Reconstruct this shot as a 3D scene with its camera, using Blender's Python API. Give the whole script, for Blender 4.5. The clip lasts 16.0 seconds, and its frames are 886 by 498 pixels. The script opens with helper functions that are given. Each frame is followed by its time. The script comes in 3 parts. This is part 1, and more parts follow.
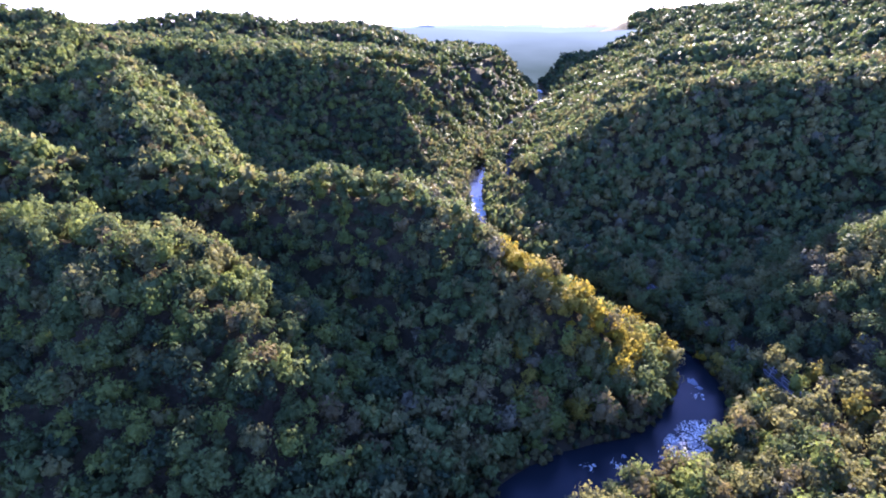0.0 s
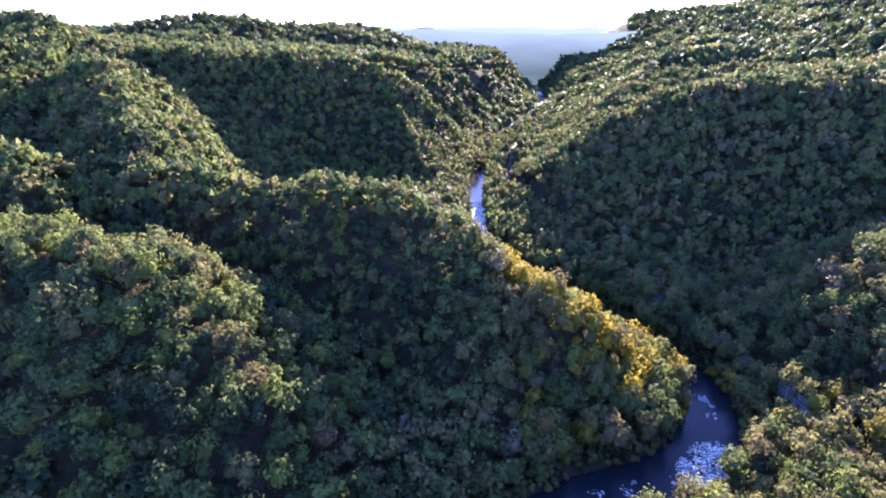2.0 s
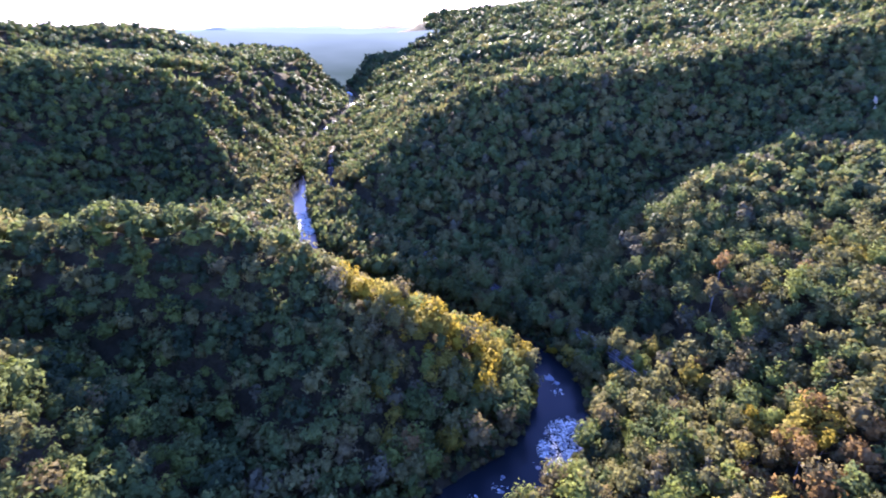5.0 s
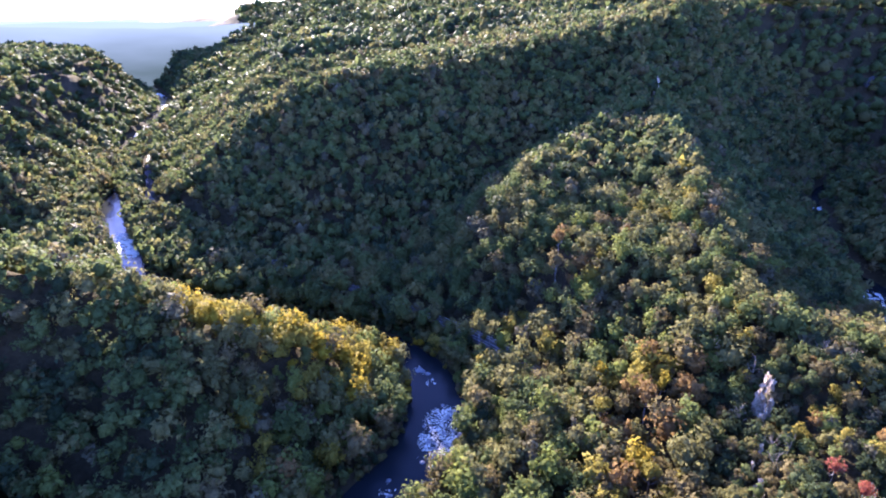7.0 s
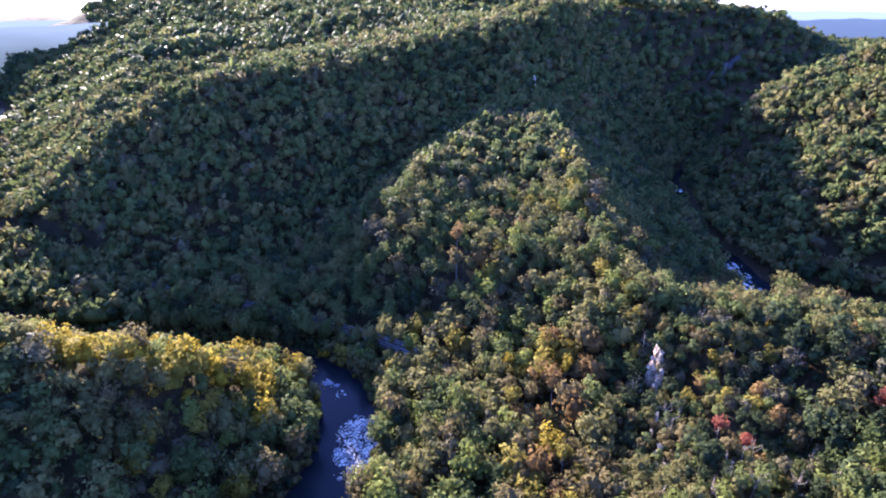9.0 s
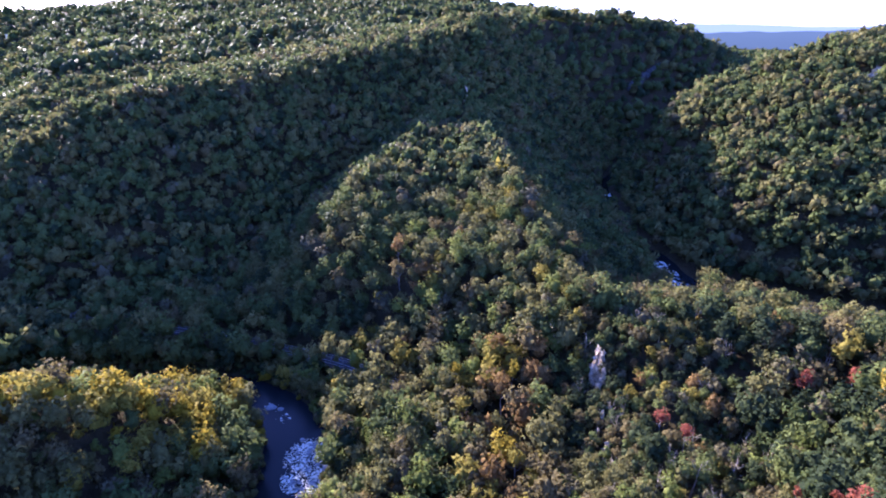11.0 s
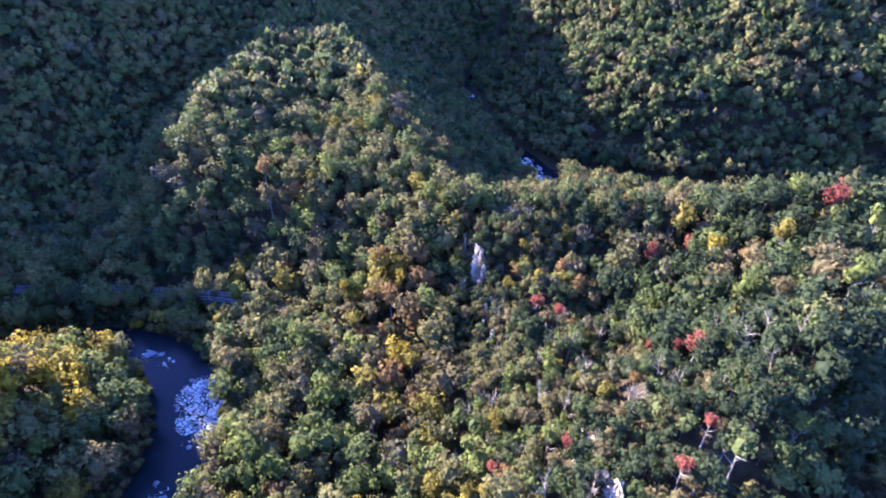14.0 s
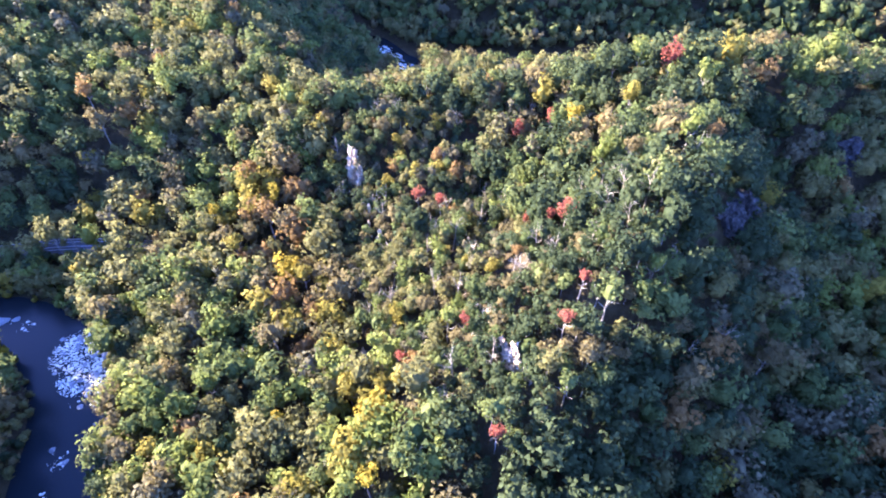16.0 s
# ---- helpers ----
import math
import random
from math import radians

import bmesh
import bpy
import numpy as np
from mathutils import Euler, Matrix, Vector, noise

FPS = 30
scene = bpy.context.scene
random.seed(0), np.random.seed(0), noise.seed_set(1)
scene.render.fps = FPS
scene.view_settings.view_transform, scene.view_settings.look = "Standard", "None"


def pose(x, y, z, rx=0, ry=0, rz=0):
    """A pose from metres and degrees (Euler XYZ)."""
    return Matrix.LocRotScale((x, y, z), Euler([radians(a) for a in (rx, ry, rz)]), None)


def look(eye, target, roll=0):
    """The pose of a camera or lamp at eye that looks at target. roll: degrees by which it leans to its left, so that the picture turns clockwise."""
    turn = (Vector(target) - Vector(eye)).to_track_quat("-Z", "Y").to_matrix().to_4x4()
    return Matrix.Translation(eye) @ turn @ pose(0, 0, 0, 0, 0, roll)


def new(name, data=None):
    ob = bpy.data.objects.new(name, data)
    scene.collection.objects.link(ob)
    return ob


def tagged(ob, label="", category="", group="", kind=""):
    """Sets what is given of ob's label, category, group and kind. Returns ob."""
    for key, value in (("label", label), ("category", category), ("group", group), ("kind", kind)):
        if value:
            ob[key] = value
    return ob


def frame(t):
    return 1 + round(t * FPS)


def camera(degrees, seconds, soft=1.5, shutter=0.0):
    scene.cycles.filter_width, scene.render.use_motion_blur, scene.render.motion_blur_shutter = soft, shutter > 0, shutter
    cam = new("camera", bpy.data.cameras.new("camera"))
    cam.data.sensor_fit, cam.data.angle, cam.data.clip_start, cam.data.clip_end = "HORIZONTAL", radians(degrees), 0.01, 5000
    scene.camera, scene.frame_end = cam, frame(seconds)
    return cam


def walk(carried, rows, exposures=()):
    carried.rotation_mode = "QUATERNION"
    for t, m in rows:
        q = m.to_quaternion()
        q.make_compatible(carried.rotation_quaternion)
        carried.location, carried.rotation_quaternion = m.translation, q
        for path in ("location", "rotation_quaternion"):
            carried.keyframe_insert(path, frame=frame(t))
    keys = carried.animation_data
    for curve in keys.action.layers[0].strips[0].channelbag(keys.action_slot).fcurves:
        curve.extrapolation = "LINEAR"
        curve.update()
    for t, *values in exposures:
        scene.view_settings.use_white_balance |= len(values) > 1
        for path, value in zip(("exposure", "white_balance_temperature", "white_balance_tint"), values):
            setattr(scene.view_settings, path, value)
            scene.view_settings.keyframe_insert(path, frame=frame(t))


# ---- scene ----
cam = camera(79.4, 16.0, soft=2.0, shutter=0.3)
PATH = [
    (0.0, pose(0.00, 0.00, 131.00, 67.28, -0.13, -0.00)),
    (0.5, pose(-0.02, 2.58, 131.02, 67.33, -0.10, -0.06)),
    (1.0, pose(-0.04, 5.15, 131.04, 67.35, -0.08, -0.09)),
    (1.5, pose(-0.06, 7.68, 131.06, 67.42, -0.08, -0.11)),
    (2.0, pose(-0.08, 10.15, 131.09, 67.44, -0.08, -0.10)),
    (2.5, pose(-0.09, 12.51, 131.12, 67.46, -0.07, -0.13)),
    (3.0, pose(-0.10, 14.73, 131.15, 67.54, -0.02, -0.14)),
    (3.5, pose(-0.09, 16.79, 131.18, 67.61, -0.03, -0.19)),
    (4.0, pose(-0.08, 18.68, 131.20, 67.67, 0.04, -6.50)),
    (4.5, pose(-0.06, 20.44, 131.22, 67.58, 0.21, -13.69)),
    (7.0, pose(0.05, 27.37, 131.29, 66.46, 0.75, -37.45)),
    (7.5, pose(0.06, 28.37, 131.29, 66.42, 0.68, -40.44)),
    (8.0, pose(0.08, 29.26, 131.30, 66.34, 0.56, -44.01)),
    (8.5, pose(0.09, 30.03, 131.30, 66.30, 0.49, -47.13)),
    (11.0, pose(0.11, 32.24, 131.32, 67.45, 0.34, -56.69)),
    (11.5, pose(0.11, 32.50, 131.34, 67.80, 0.33, -58.64)),
    (12.0, pose(0.12, 32.71, 131.36, 68.11, 0.34, -60.51)),
    (12.5, pose(0.12, 32.89, 131.40, 68.04, 0.27, -62.86)),
    (13.0, pose(0.15, 33.04, 131.43, 64.70, 0.19, -65.55)),
    (13.5, pose(0.19, 33.18, 131.48, 61.23, 0.11, -68.58)),
    (14.0, pose(0.26, 33.31, 131.53, 57.84, 0.07, -71.47)),
    (14.5, pose(0.34, 33.44, 131.59, 55.00, 0.00, -76.02)),
    (15.0, pose(0.42, 33.55, 131.65, 52.29, -0.13, -80.27)),
    (15.5, pose(0.51, 33.65, 131.72, 49.53, -0.24, -83.49)),
    (16.0, pose(0.60, 33.75, 131.78, 46.82, -0.39, -87.15)),
]

walk(cam, PATH, [(0.0, 3.4, 4600, 40), (4.5, 3.4, 4600, 40), (8.5, 3.25, 4550, 40), (11.0, 2.85, 4400, 42), (12.5, 2.7, 4300, 44), (13.5, 3.05, 4300, 43), (14.5, 3.65, 4350, 41), (16.0, 4.1, 4550, 36)])

# ---- world and sun ----
SUN_AZ, SUN_EL = 20.0, 19.5
world = bpy.data.worlds.new("world")
scene.world = world
world.use_nodes = True
wn = world.node_tree.nodes
sky = wn.new("ShaderNodeTexSky")
sky.sky_type, sky.sun_disc = "NISHITA", False
sky.sun_elevation, sky.sun_rotation = radians(SUN_EL), radians(SUN_AZ)
sky.dust_density, sky.air_density, sky.ozone_density, sky.altitude = 0.5, 1.1, 4.0, 300
blue = wn.new("ShaderNodeMix")
blue.data_type, blue.blend_type = "RGBA", "MULTIPLY"
blue.inputs["Factor"].default_value, blue.inputs["B"].default_value = 1.0, (1.06, 0.91, 1.06, 1)
world.node_tree.links.new(sky.outputs[0], blue.inputs["A"])
world.node_tree.links.new(blue.outputs["Result"], wn["Background"].inputs[0])
wn["Background"].inputs[1].default_value = 0.078

sun_way = Vector((math.sin(radians(SUN_AZ)) * math.cos(radians(SUN_EL)),
                  math.cos(radians(SUN_AZ)) * math.cos(radians(SUN_EL)), math.sin(radians(SUN_EL))))
lamp = bpy.data.lights.new("sun", "SUN")
lamp.energy, lamp.angle, lamp.color = 5.0, radians(0.6), (1.0, 0.77, 0.37)
sun = new("sun", lamp)
sun.matrix_world = look(sun_way * 1000, (0, 0, 0))

# ---- materials ----


def material(name):
    m = bpy.data.materials.new(name)
    m.use_nodes = True
    n, l = m.node_tree.nodes, m.node_tree.links
    return m, n, l, n["Principled BSDF"], n["Material Output"]


def ramp(n, stops):
    r = n.new("ShaderNodeValToRGB")
    e = r.color_ramp.elements
    while len(e) < len(stops):
        e.new(0.5)
    for k, (p, c) in enumerate(stops):
        e[k].position, e[k].color = p, (*c, 1)
    return r


def noise_node(n, l, scale, detail=4.0, rough=0.55):
    """World-sized noise: scale is features per metre."""
    g = n.new("ShaderNodeNewGeometry")
    t = n.new("ShaderNodeTexNoise")
    t.inputs["Scale"].default_value, t.inputs["Detail"].default_value = scale, detail
    t.inputs["Roughness"].default_value = rough
    l.new(g.outputs["Position"], t.inputs["Vector"])
    return t


def leaf_material(name, low, high, through_part=0.45):
    """Leaves: each tree has its tone, leaf clumps differ a little, fine leaf grain breaks them up; light comes through."""
    m, n, l, b, out = material(name)
    at = n.new("ShaderNodeAttribute")
    at.attribute_name = "tone"
    isl = n.new("ShaderNodeNewGeometry")
    mix = n.new("ShaderNodeMath")
    mix.operation = "MULTIPLY_ADD"
    mix.inputs[1].default_value = 0.22
    l.new(isl.outputs["Random Per Island"], mix.inputs[0])
    l.new(at.outputs["Fac"], mix.inputs[2])
    r = ramp(n, [(0.1, low), (1.15 / 1.3, high)])
    l.new(mix.outputs[0], r.inputs[0])
    fine = noise_node(n, l, 1.5, 3, 0.6)
    grain = ramp(n, [(0.34, (0.74, 0.75, 0.77)), (0.66, (1.26, 1.25, 1.22))])
    l.new(fine.outputs["Fac"], grain.inputs[0])
    mx = n.new("ShaderNodeMix")
    mx.data_type, mx.blend_type = "RGBA", "MULTIPLY"
    mx.inputs["Factor"].default_value = 1.0
    l.new(r.outputs[0], mx.inputs["A"])
    l.new(grain.outputs[0], mx.inputs["B"])
    l.new(mx.outputs["Result"], b.inputs["Base Color"])
    b.inputs["Roughness"].default_value = 0.62
    b.inputs["Specular IOR Level"].default_value = 0.03
    bump = n.new("ShaderNodeBump")
    bump.inputs["Strength"].default_value, bump.inputs["Distance"].default_value = 0.6, 0.45
    l.new(fine.outputs["Fac"], bump.inputs["Height"])
    l.new(bump.outputs[0], b.inputs["Normal"])
    tr = n.new("ShaderNodeBsdfTranslucent")
    l.new(mx.outputs["Result"], tr.inputs["Color"])
    l.new(bump.outputs[0], tr.inputs["Normal"])
    ms = n.new("ShaderNodeMixShader")
    ms.inputs[0].default_value = through_part
    l.new(b.outputs[0], ms.inputs[1])
    l.new(tr.outputs[0], ms.inputs[2])
    l.new(ms.outputs[0], out.inputs[0])
    return m


LEAF = {
    "green": leaf_material("leaf_green", (0.068, 0.088, 0.026), (0.118, 0.136, 0.039)),
    "olive": leaf_material("leaf_olive", (0.1, 0.097, 0.032), (0.165, 0.152, 0.05)),
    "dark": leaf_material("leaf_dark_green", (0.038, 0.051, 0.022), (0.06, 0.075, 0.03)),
    "lime": leaf_material("leaf_lime", (0.108, 0.128, 0.026), (0.155, 0.172, 0.037)),
    "yellow": leaf_material("leaf_yellow", (0.16, 0.134, 0.02), (0.22, 0.184, 0.03)),
    "gold": leaf_material("leaf_gold", (0.2, 0.15, 0.012), (0.28, 0.215, 0.018)),
    "orange": leaf_material("leaf_orange", (0.16, 0.1, 0.033), (0.21, 0.135, 0.044)),
    "red": leaf_material("leaf_red", (0.19, 0.06, 0.035), (0.25, 0.085, 0.05)),
    "brown": leaf_material("leaf_brown", (0.102, 0.084, 0.034), (0.152, 0.124, 0.05)),
    "grey": leaf_material("twig_grey", (0.078, 0.07, 0.035), (0.112, 0.1, 0.05), 0.25),
}
LEAF_NAMES = list(LEAF)


def bark_material():
    m, n, l, b, out = material("bark")
    t = noise_node(n, l, 2.5, 5)
    r = ramp(n, [(0.3, (0.09, 0.075, 0.06)), (0.7, (0.3, 0.27, 0.23))])
    l.new(t.outputs["Fac"], r.inputs[0])
    l.new(r.outputs[0], b.inputs["Base Color"])
    b.inputs["Roughness"].default_value = 0.9
    return m


def ground_material():
    m, n, l, b, out = material("forest_floor")
    a, c = noise_node(n, l, 0.02, 4), noise_node(n, l, 0.35, 6, 0.7)
    r1 = ramp(n, [(0.3, (0.038, 0.035, 0.018)), (0.55, (0.054, 0.045, 0.024)), (0.75, (0.072, 0.054, 0.032))])
    l.new(a.outputs["Fac"], r1.inputs[0])
    r2 = ramp(n, [(0.3, (0.55, 0.55, 0.55)), (0.7, (1.3, 1.25, 1.15))])
    l.new(c.outputs["Fac"], r2.inputs[0])
    mx = n.new("ShaderNodeMix")
    mx.data_type, mx.blend_type = "RGBA", "MULTIPLY"
    mx.inputs["Factor"].default_value = 1.0
    l.new(r1.outputs[0], mx.inputs["A"])
    l.new(r2.outputs[0], mx.inputs["B"])
    l.new(mx.outputs["Result"], b.inputs["Base Color"])
    b.inputs["Roughness"].default_value = 0.95
    b.inputs["Specular IOR Level"].default_value = 0.03
    bump = n.new("ShaderNodeBump")
    bump.inputs["Strength"].default_value, bump.inputs["Distance"].default_value = 0.8, 2.0
    l.new(c.outputs["Fac"], bump.inputs["Height"])
    l.new(bump.outputs[0], b.inputs["Normal"])
    return m


def water_material():
    m, n, l, b, out = material("river_water")
    b.inputs["Base Color"].default_value = (0.011, 0.013, 0.014, 1)
    b.inputs["Roughness"].default_value = 0.2
    b.inputs["IOR"].default_value = 1.33
    b.inputs["Specular IOR Level"].default_value = 0.13
    a, c = noise_node(n, l, 0.9, 5, 0.65), noise_node(n, l, 0.12, 2)
    mul = n.new("ShaderNodeMath")
    mul.operation = "MULTIPLY"
    l.new(a.outputs["Fac"], mul.inputs[0])
    l.new(c.outputs["Fac"], mul.inputs[1])
    bump = n.new("ShaderNodeBump")
    bump.inputs["Strength"].default_value, bump.inputs["Distance"].default_value = 0.35, 0.35
    l.new(mul.outputs[0], bump.inputs["Height"])
    l.new(bump.outputs[0], b.inputs["Normal"])
    return m


def rock_material(name, dark, light):
    """Bedded, cracked stone: patches of weathering, thin dark cracks, rough relief."""
    m, n, l, b, out = material(name)
    t = noise_node(n, l, 0.9, 8, 0.72)
    g = n.new("ShaderNodeNewGeometry")
    sc = n.new("ShaderNodeVectorMath")
    sc.operation = "MULTIPLY"
    sc.inputs[1].default_value = (1.1, 1.1, 0.55)
    l.new(g.outputs["Position"], sc.inputs[0])
    warp = n.new("ShaderNodeVectorMath")
    warp.operation = "ADD"
    l.new(sc.outputs[0], warp.inputs[0])
    l.new(t.outputs["Color"], warp.inputs[1])
    cr = n.new("ShaderNodeTexVoronoi")
    cr.feature = "DISTANCE_TO_EDGE"
    cr.inputs["Scale"].default_value = 1.0
    l.new(warp.outputs[0], cr.inputs["Vector"])
    edge = ramp(n, [(0.01, (0.4, 0.37, 0.33)), (0.09, (1, 1, 1))])
    l.new(cr.outputs["Distance"], edge.inputs[0])
    r = ramp(n, [(0.35, dark), (0.62, light)])
    l.new(t.outputs["Fac"], r.inputs[0])
    mx = n.new("ShaderNodeMix")
    mx.data_type, mx.blend_type = "RGBA", "MULTIPLY"
    mx.inputs["Factor"].default_value = 1.0
    l.new(r.outputs[0], mx.inputs["A"])
    l.new(edge.outputs[0], mx.inputs["B"])
    l.new(mx.outputs["Result"], b.inputs["Base Color"])
    b.inputs["Roughness"].default_value = 0.85
    b.inputs["Specular IOR Level"].default_value = 0.1
    bump = n.new("ShaderNodeBump")
    bump.inputs["Strength"].default_value, bump.inputs["Distance"].default_value = 1.0, 0.9
    l.new(t.outputs["Fac"], bump.inputs["Height"])
    l.new(bump.outputs[0], b.inputs["Normal"])
    return m


def plain_material(name, low, high, scale, rough, metal=0.0):
    m, n, l, b, out = material(name)
    t = noise_node(n, l, scale, 6, 0.65)
    r = ramp(n, [(0.3, low), (0.7, high)])
    l.new(t.outputs["Fac"], r.inputs[0])
    l.new(r.outputs[0], b.inputs["Base Color"])
    b.inputs["Roughness"].default_value, b.inputs["Metallic"].default_value = rough, metal
    b.inputs["Specular IOR Level"].default_value = 0.15
    return m


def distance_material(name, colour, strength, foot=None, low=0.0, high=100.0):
    """Far ridges on the horizon: haze painted in as glow over faint relief, from the foot's colour up to that of the
    top.
    """
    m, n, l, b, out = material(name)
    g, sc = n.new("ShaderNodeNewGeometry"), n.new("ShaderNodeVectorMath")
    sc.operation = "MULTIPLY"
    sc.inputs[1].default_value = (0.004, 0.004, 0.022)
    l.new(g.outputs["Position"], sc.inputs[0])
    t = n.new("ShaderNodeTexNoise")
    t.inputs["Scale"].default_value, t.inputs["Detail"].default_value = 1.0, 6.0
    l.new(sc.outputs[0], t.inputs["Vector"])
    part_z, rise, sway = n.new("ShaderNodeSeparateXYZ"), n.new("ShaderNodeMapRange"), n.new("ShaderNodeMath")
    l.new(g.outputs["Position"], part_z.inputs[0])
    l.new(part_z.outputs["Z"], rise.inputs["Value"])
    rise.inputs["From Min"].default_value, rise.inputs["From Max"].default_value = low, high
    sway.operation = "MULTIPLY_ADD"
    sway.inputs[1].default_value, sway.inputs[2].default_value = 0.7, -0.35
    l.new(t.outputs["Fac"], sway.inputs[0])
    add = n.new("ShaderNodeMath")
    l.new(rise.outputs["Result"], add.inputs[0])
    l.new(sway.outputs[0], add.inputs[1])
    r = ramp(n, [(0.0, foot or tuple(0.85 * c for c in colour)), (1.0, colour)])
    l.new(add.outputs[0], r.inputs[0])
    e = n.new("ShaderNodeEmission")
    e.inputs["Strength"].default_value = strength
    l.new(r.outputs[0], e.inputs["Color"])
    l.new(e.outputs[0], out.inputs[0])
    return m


BARK, GROUND, WATER = bark_material(), ground_material(), water_material()
PALE_BARK = plain_material("pale_bark", (0.15, 0.125, 0.09), (0.32, 0.27, 0.2), 1.8, 0.9)
FOAM = plain_material("white_water", (0.36, 0.33, 0.25), (0.9, 0.85, 0.69), 3.2, 0.6)
BALLAST = plain_material("ballast", (0.05, 0.046, 0.042), (0.12, 0.11, 0.1), 3.0, 0.95)
STEEL = plain_material("rail_steel", (0.28, 0.26, 0.24), (0.45, 0.43, 0.41), 1.0, 0.6, 0.8)
WET_STONE = plain_material("wet_boulder", (0.1, 0.1, 0.1), (0.3, 0.29, 0.28), 1.2, 0.5)
# darker copy of the sandstone, shade put into its colour for shadowed crags and ledges
SHADED_ROCK = rock_material("shaded_sandstone", (0.035, 0.034, 0.034), (0.13, 0.12, 0.115))
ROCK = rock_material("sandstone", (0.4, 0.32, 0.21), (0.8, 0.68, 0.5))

# ---- the shape of the land ----
CANOPY = 11.0
RIVER = [(-300, 2500), (100, 1900), (230, 1500), (210, 1225), (188, 1024), (137, 860), (96, 758), (62, 640), (38, 522), (28, 456), (27, 400),
         (26, 345), (42, 285), (76, 232), (99, 198), (102, 177), (94, 157), (79, 141), (62, 133), (46, 129), (28, 119), (8, 94), (-4, 50), (0, 0),
         (15, -60), (50, -130), (110, -200), (200, -230), (280, -180), (304, -90), (292, 0), (296, 72), (340, 104), (436, 158), (490, 172), (560, 172), (700, 100), (850, 20),
         (1050, -40), (1400, -50), (2200, -100)]

# crest lines: points (x, y, height of the tree tops), half width, slope on the left and on the right of its way
RIDGES = {
    "neck": ([(430, 320, 124), (343, 240, 78), (290, 190, 66), (235, 140, 54), (173, 90, 43), (174, 52, 47), (172, 20, 51), (171, 0, 54), (172, -40, 63), (182, -90, 60), (190, -165, 50)], 8, 0.9, 0.7),
    "nose": ([(172, -38, 63), (119, -27, 62), (90, -4, 57), (64, 14, 44), (46, 6, 30), (37, -8, 14)], 6, 1.2, 0.62),
    "shoulder": ([(335, 250, 76), (262, 238, 63), (204, 224, 50), (168, 212, 36), (142, 203, 18)], 8, 0.6, 0.8),
    "shoulder_rib_a": ([(295, 244, 68), (288, 195, 63)], 12, 0.8, 0.8),
    "shoulder_rib_b": ([(262, 237, 62), (248, 165, 54)], 12, 0.8, 0.8),
    "shoulder_rib_c": ([(228, 230, 55), (212, 150, 47)], 12, 0.8, 0.8),
    "shoulder_rib_d": ([(194, 221, 46), (182, 135, 38)], 12, 0.8, 0.8),
    "hollow_rib": ([(172, 40, 48), (142, 39, 40), (114, 37, 34)], 12, 0.7, 0.6),
    "dome": ([(-420, 150, 95), (-230, 160, 76), (-140, 170, 70), (-100, 162, 65), (-76, 152, 53), (-59, 143, 41), (-47, 137, 24)], 14, 0.75, 1.15),
    "dome_rib_a": ([(-175, 168, 71), (-170, 150, 66)], 9, 1.0, 1.0),
    "dome_rib_b": ([(-140, 170, 69), (-135, 150, 64)], 9, 1.0, 1.0),
    "dome_rib_c": ([(-110, 163, 66), (-105, 145, 61)], 9, 1.0, 1.0),
    "dome_rib_d": ([(-86, 155, 57), (-81, 139, 51)], 9, 1.0, 1.0),
    "yellow": ([(-150, 278, 67), (-84, 256, 64), (-39, 236, 67), (2, 228, 75), (22, 224, 59.5), (45, 214, 52.5), (70, 202, 38), (88, 184, 23)], 4, 0.85, 1.1),
    "yellow_rib_a": ([(22, 224, 58.5), (20, 188, 50)], 9, 0.9, 1.0),
    "yellow_rib_b": ([(45, 214, 51.5), (28, 168, 40)], 9, 0.9, 1.0),
    "yellow_rib_c": ([(60, 206, 43), (38, 150, 27)], 9, 0.9, 1.0),
    "yellow_rib_d": ([(76, 197, 33), (58, 146, 18)], 9, 0.9, 1.0),
    "west_rise": ([(-148, 276, 67), (-190, 330, 90), (-238, 400, 116)], 8, 0.85, 0.85),
    "west_low": ([(-180, 238, 50), (-201, 261, 74), (-280, 300, 90), (-400, 350, 122)], 8, 0.95, 0.9),
    "right_hill": ([(466, 124, 53), (478, 112, 66), (518, 74, 98), (540, 33, 117), (549, -5, 132), (551, -64, 139), (570, -180, 145), (620, -400, 150)], 20, 0.52, 0.5),
    "skyline_a": ([(-700, 560, 150), (-344, 491, 136), (-330, 430, 124)], 25, 0.5, 0.5),
    "skyline_b": ([(-460, 905, 141), (-386, 918, 142), (-290, 960, 134)], 40, 0.3, 0.3),
    "skyline_c": ([(-250, 1010, 136), (-200, 1000, 143), (-150, 990, 134)], 25, 0.3, 0.3),
}
# gentle rises on the eastern plateau alone
RISES = [([(560, 1290, 172), (820, 1160, 192), (940, 1070, 200), (1010, 1010, 192), (1140, 860, 206), (1220, 740, 190), (1320, 560, 168)], 120, 0.16),
         ([(420, 720, 128), (560, 640, 140), (700, 520, 150), (800, 420, 156)], 40, 0.2)]
RAIL = [(190, 900), (150, 760), (112, 690), (90, 645), (74, 570), (64, 505), (56, 472), (58, 430), (72, 370), (88, 310), (104, 262), (114, 232), (124, 195), (131, 165), (130, 135)]
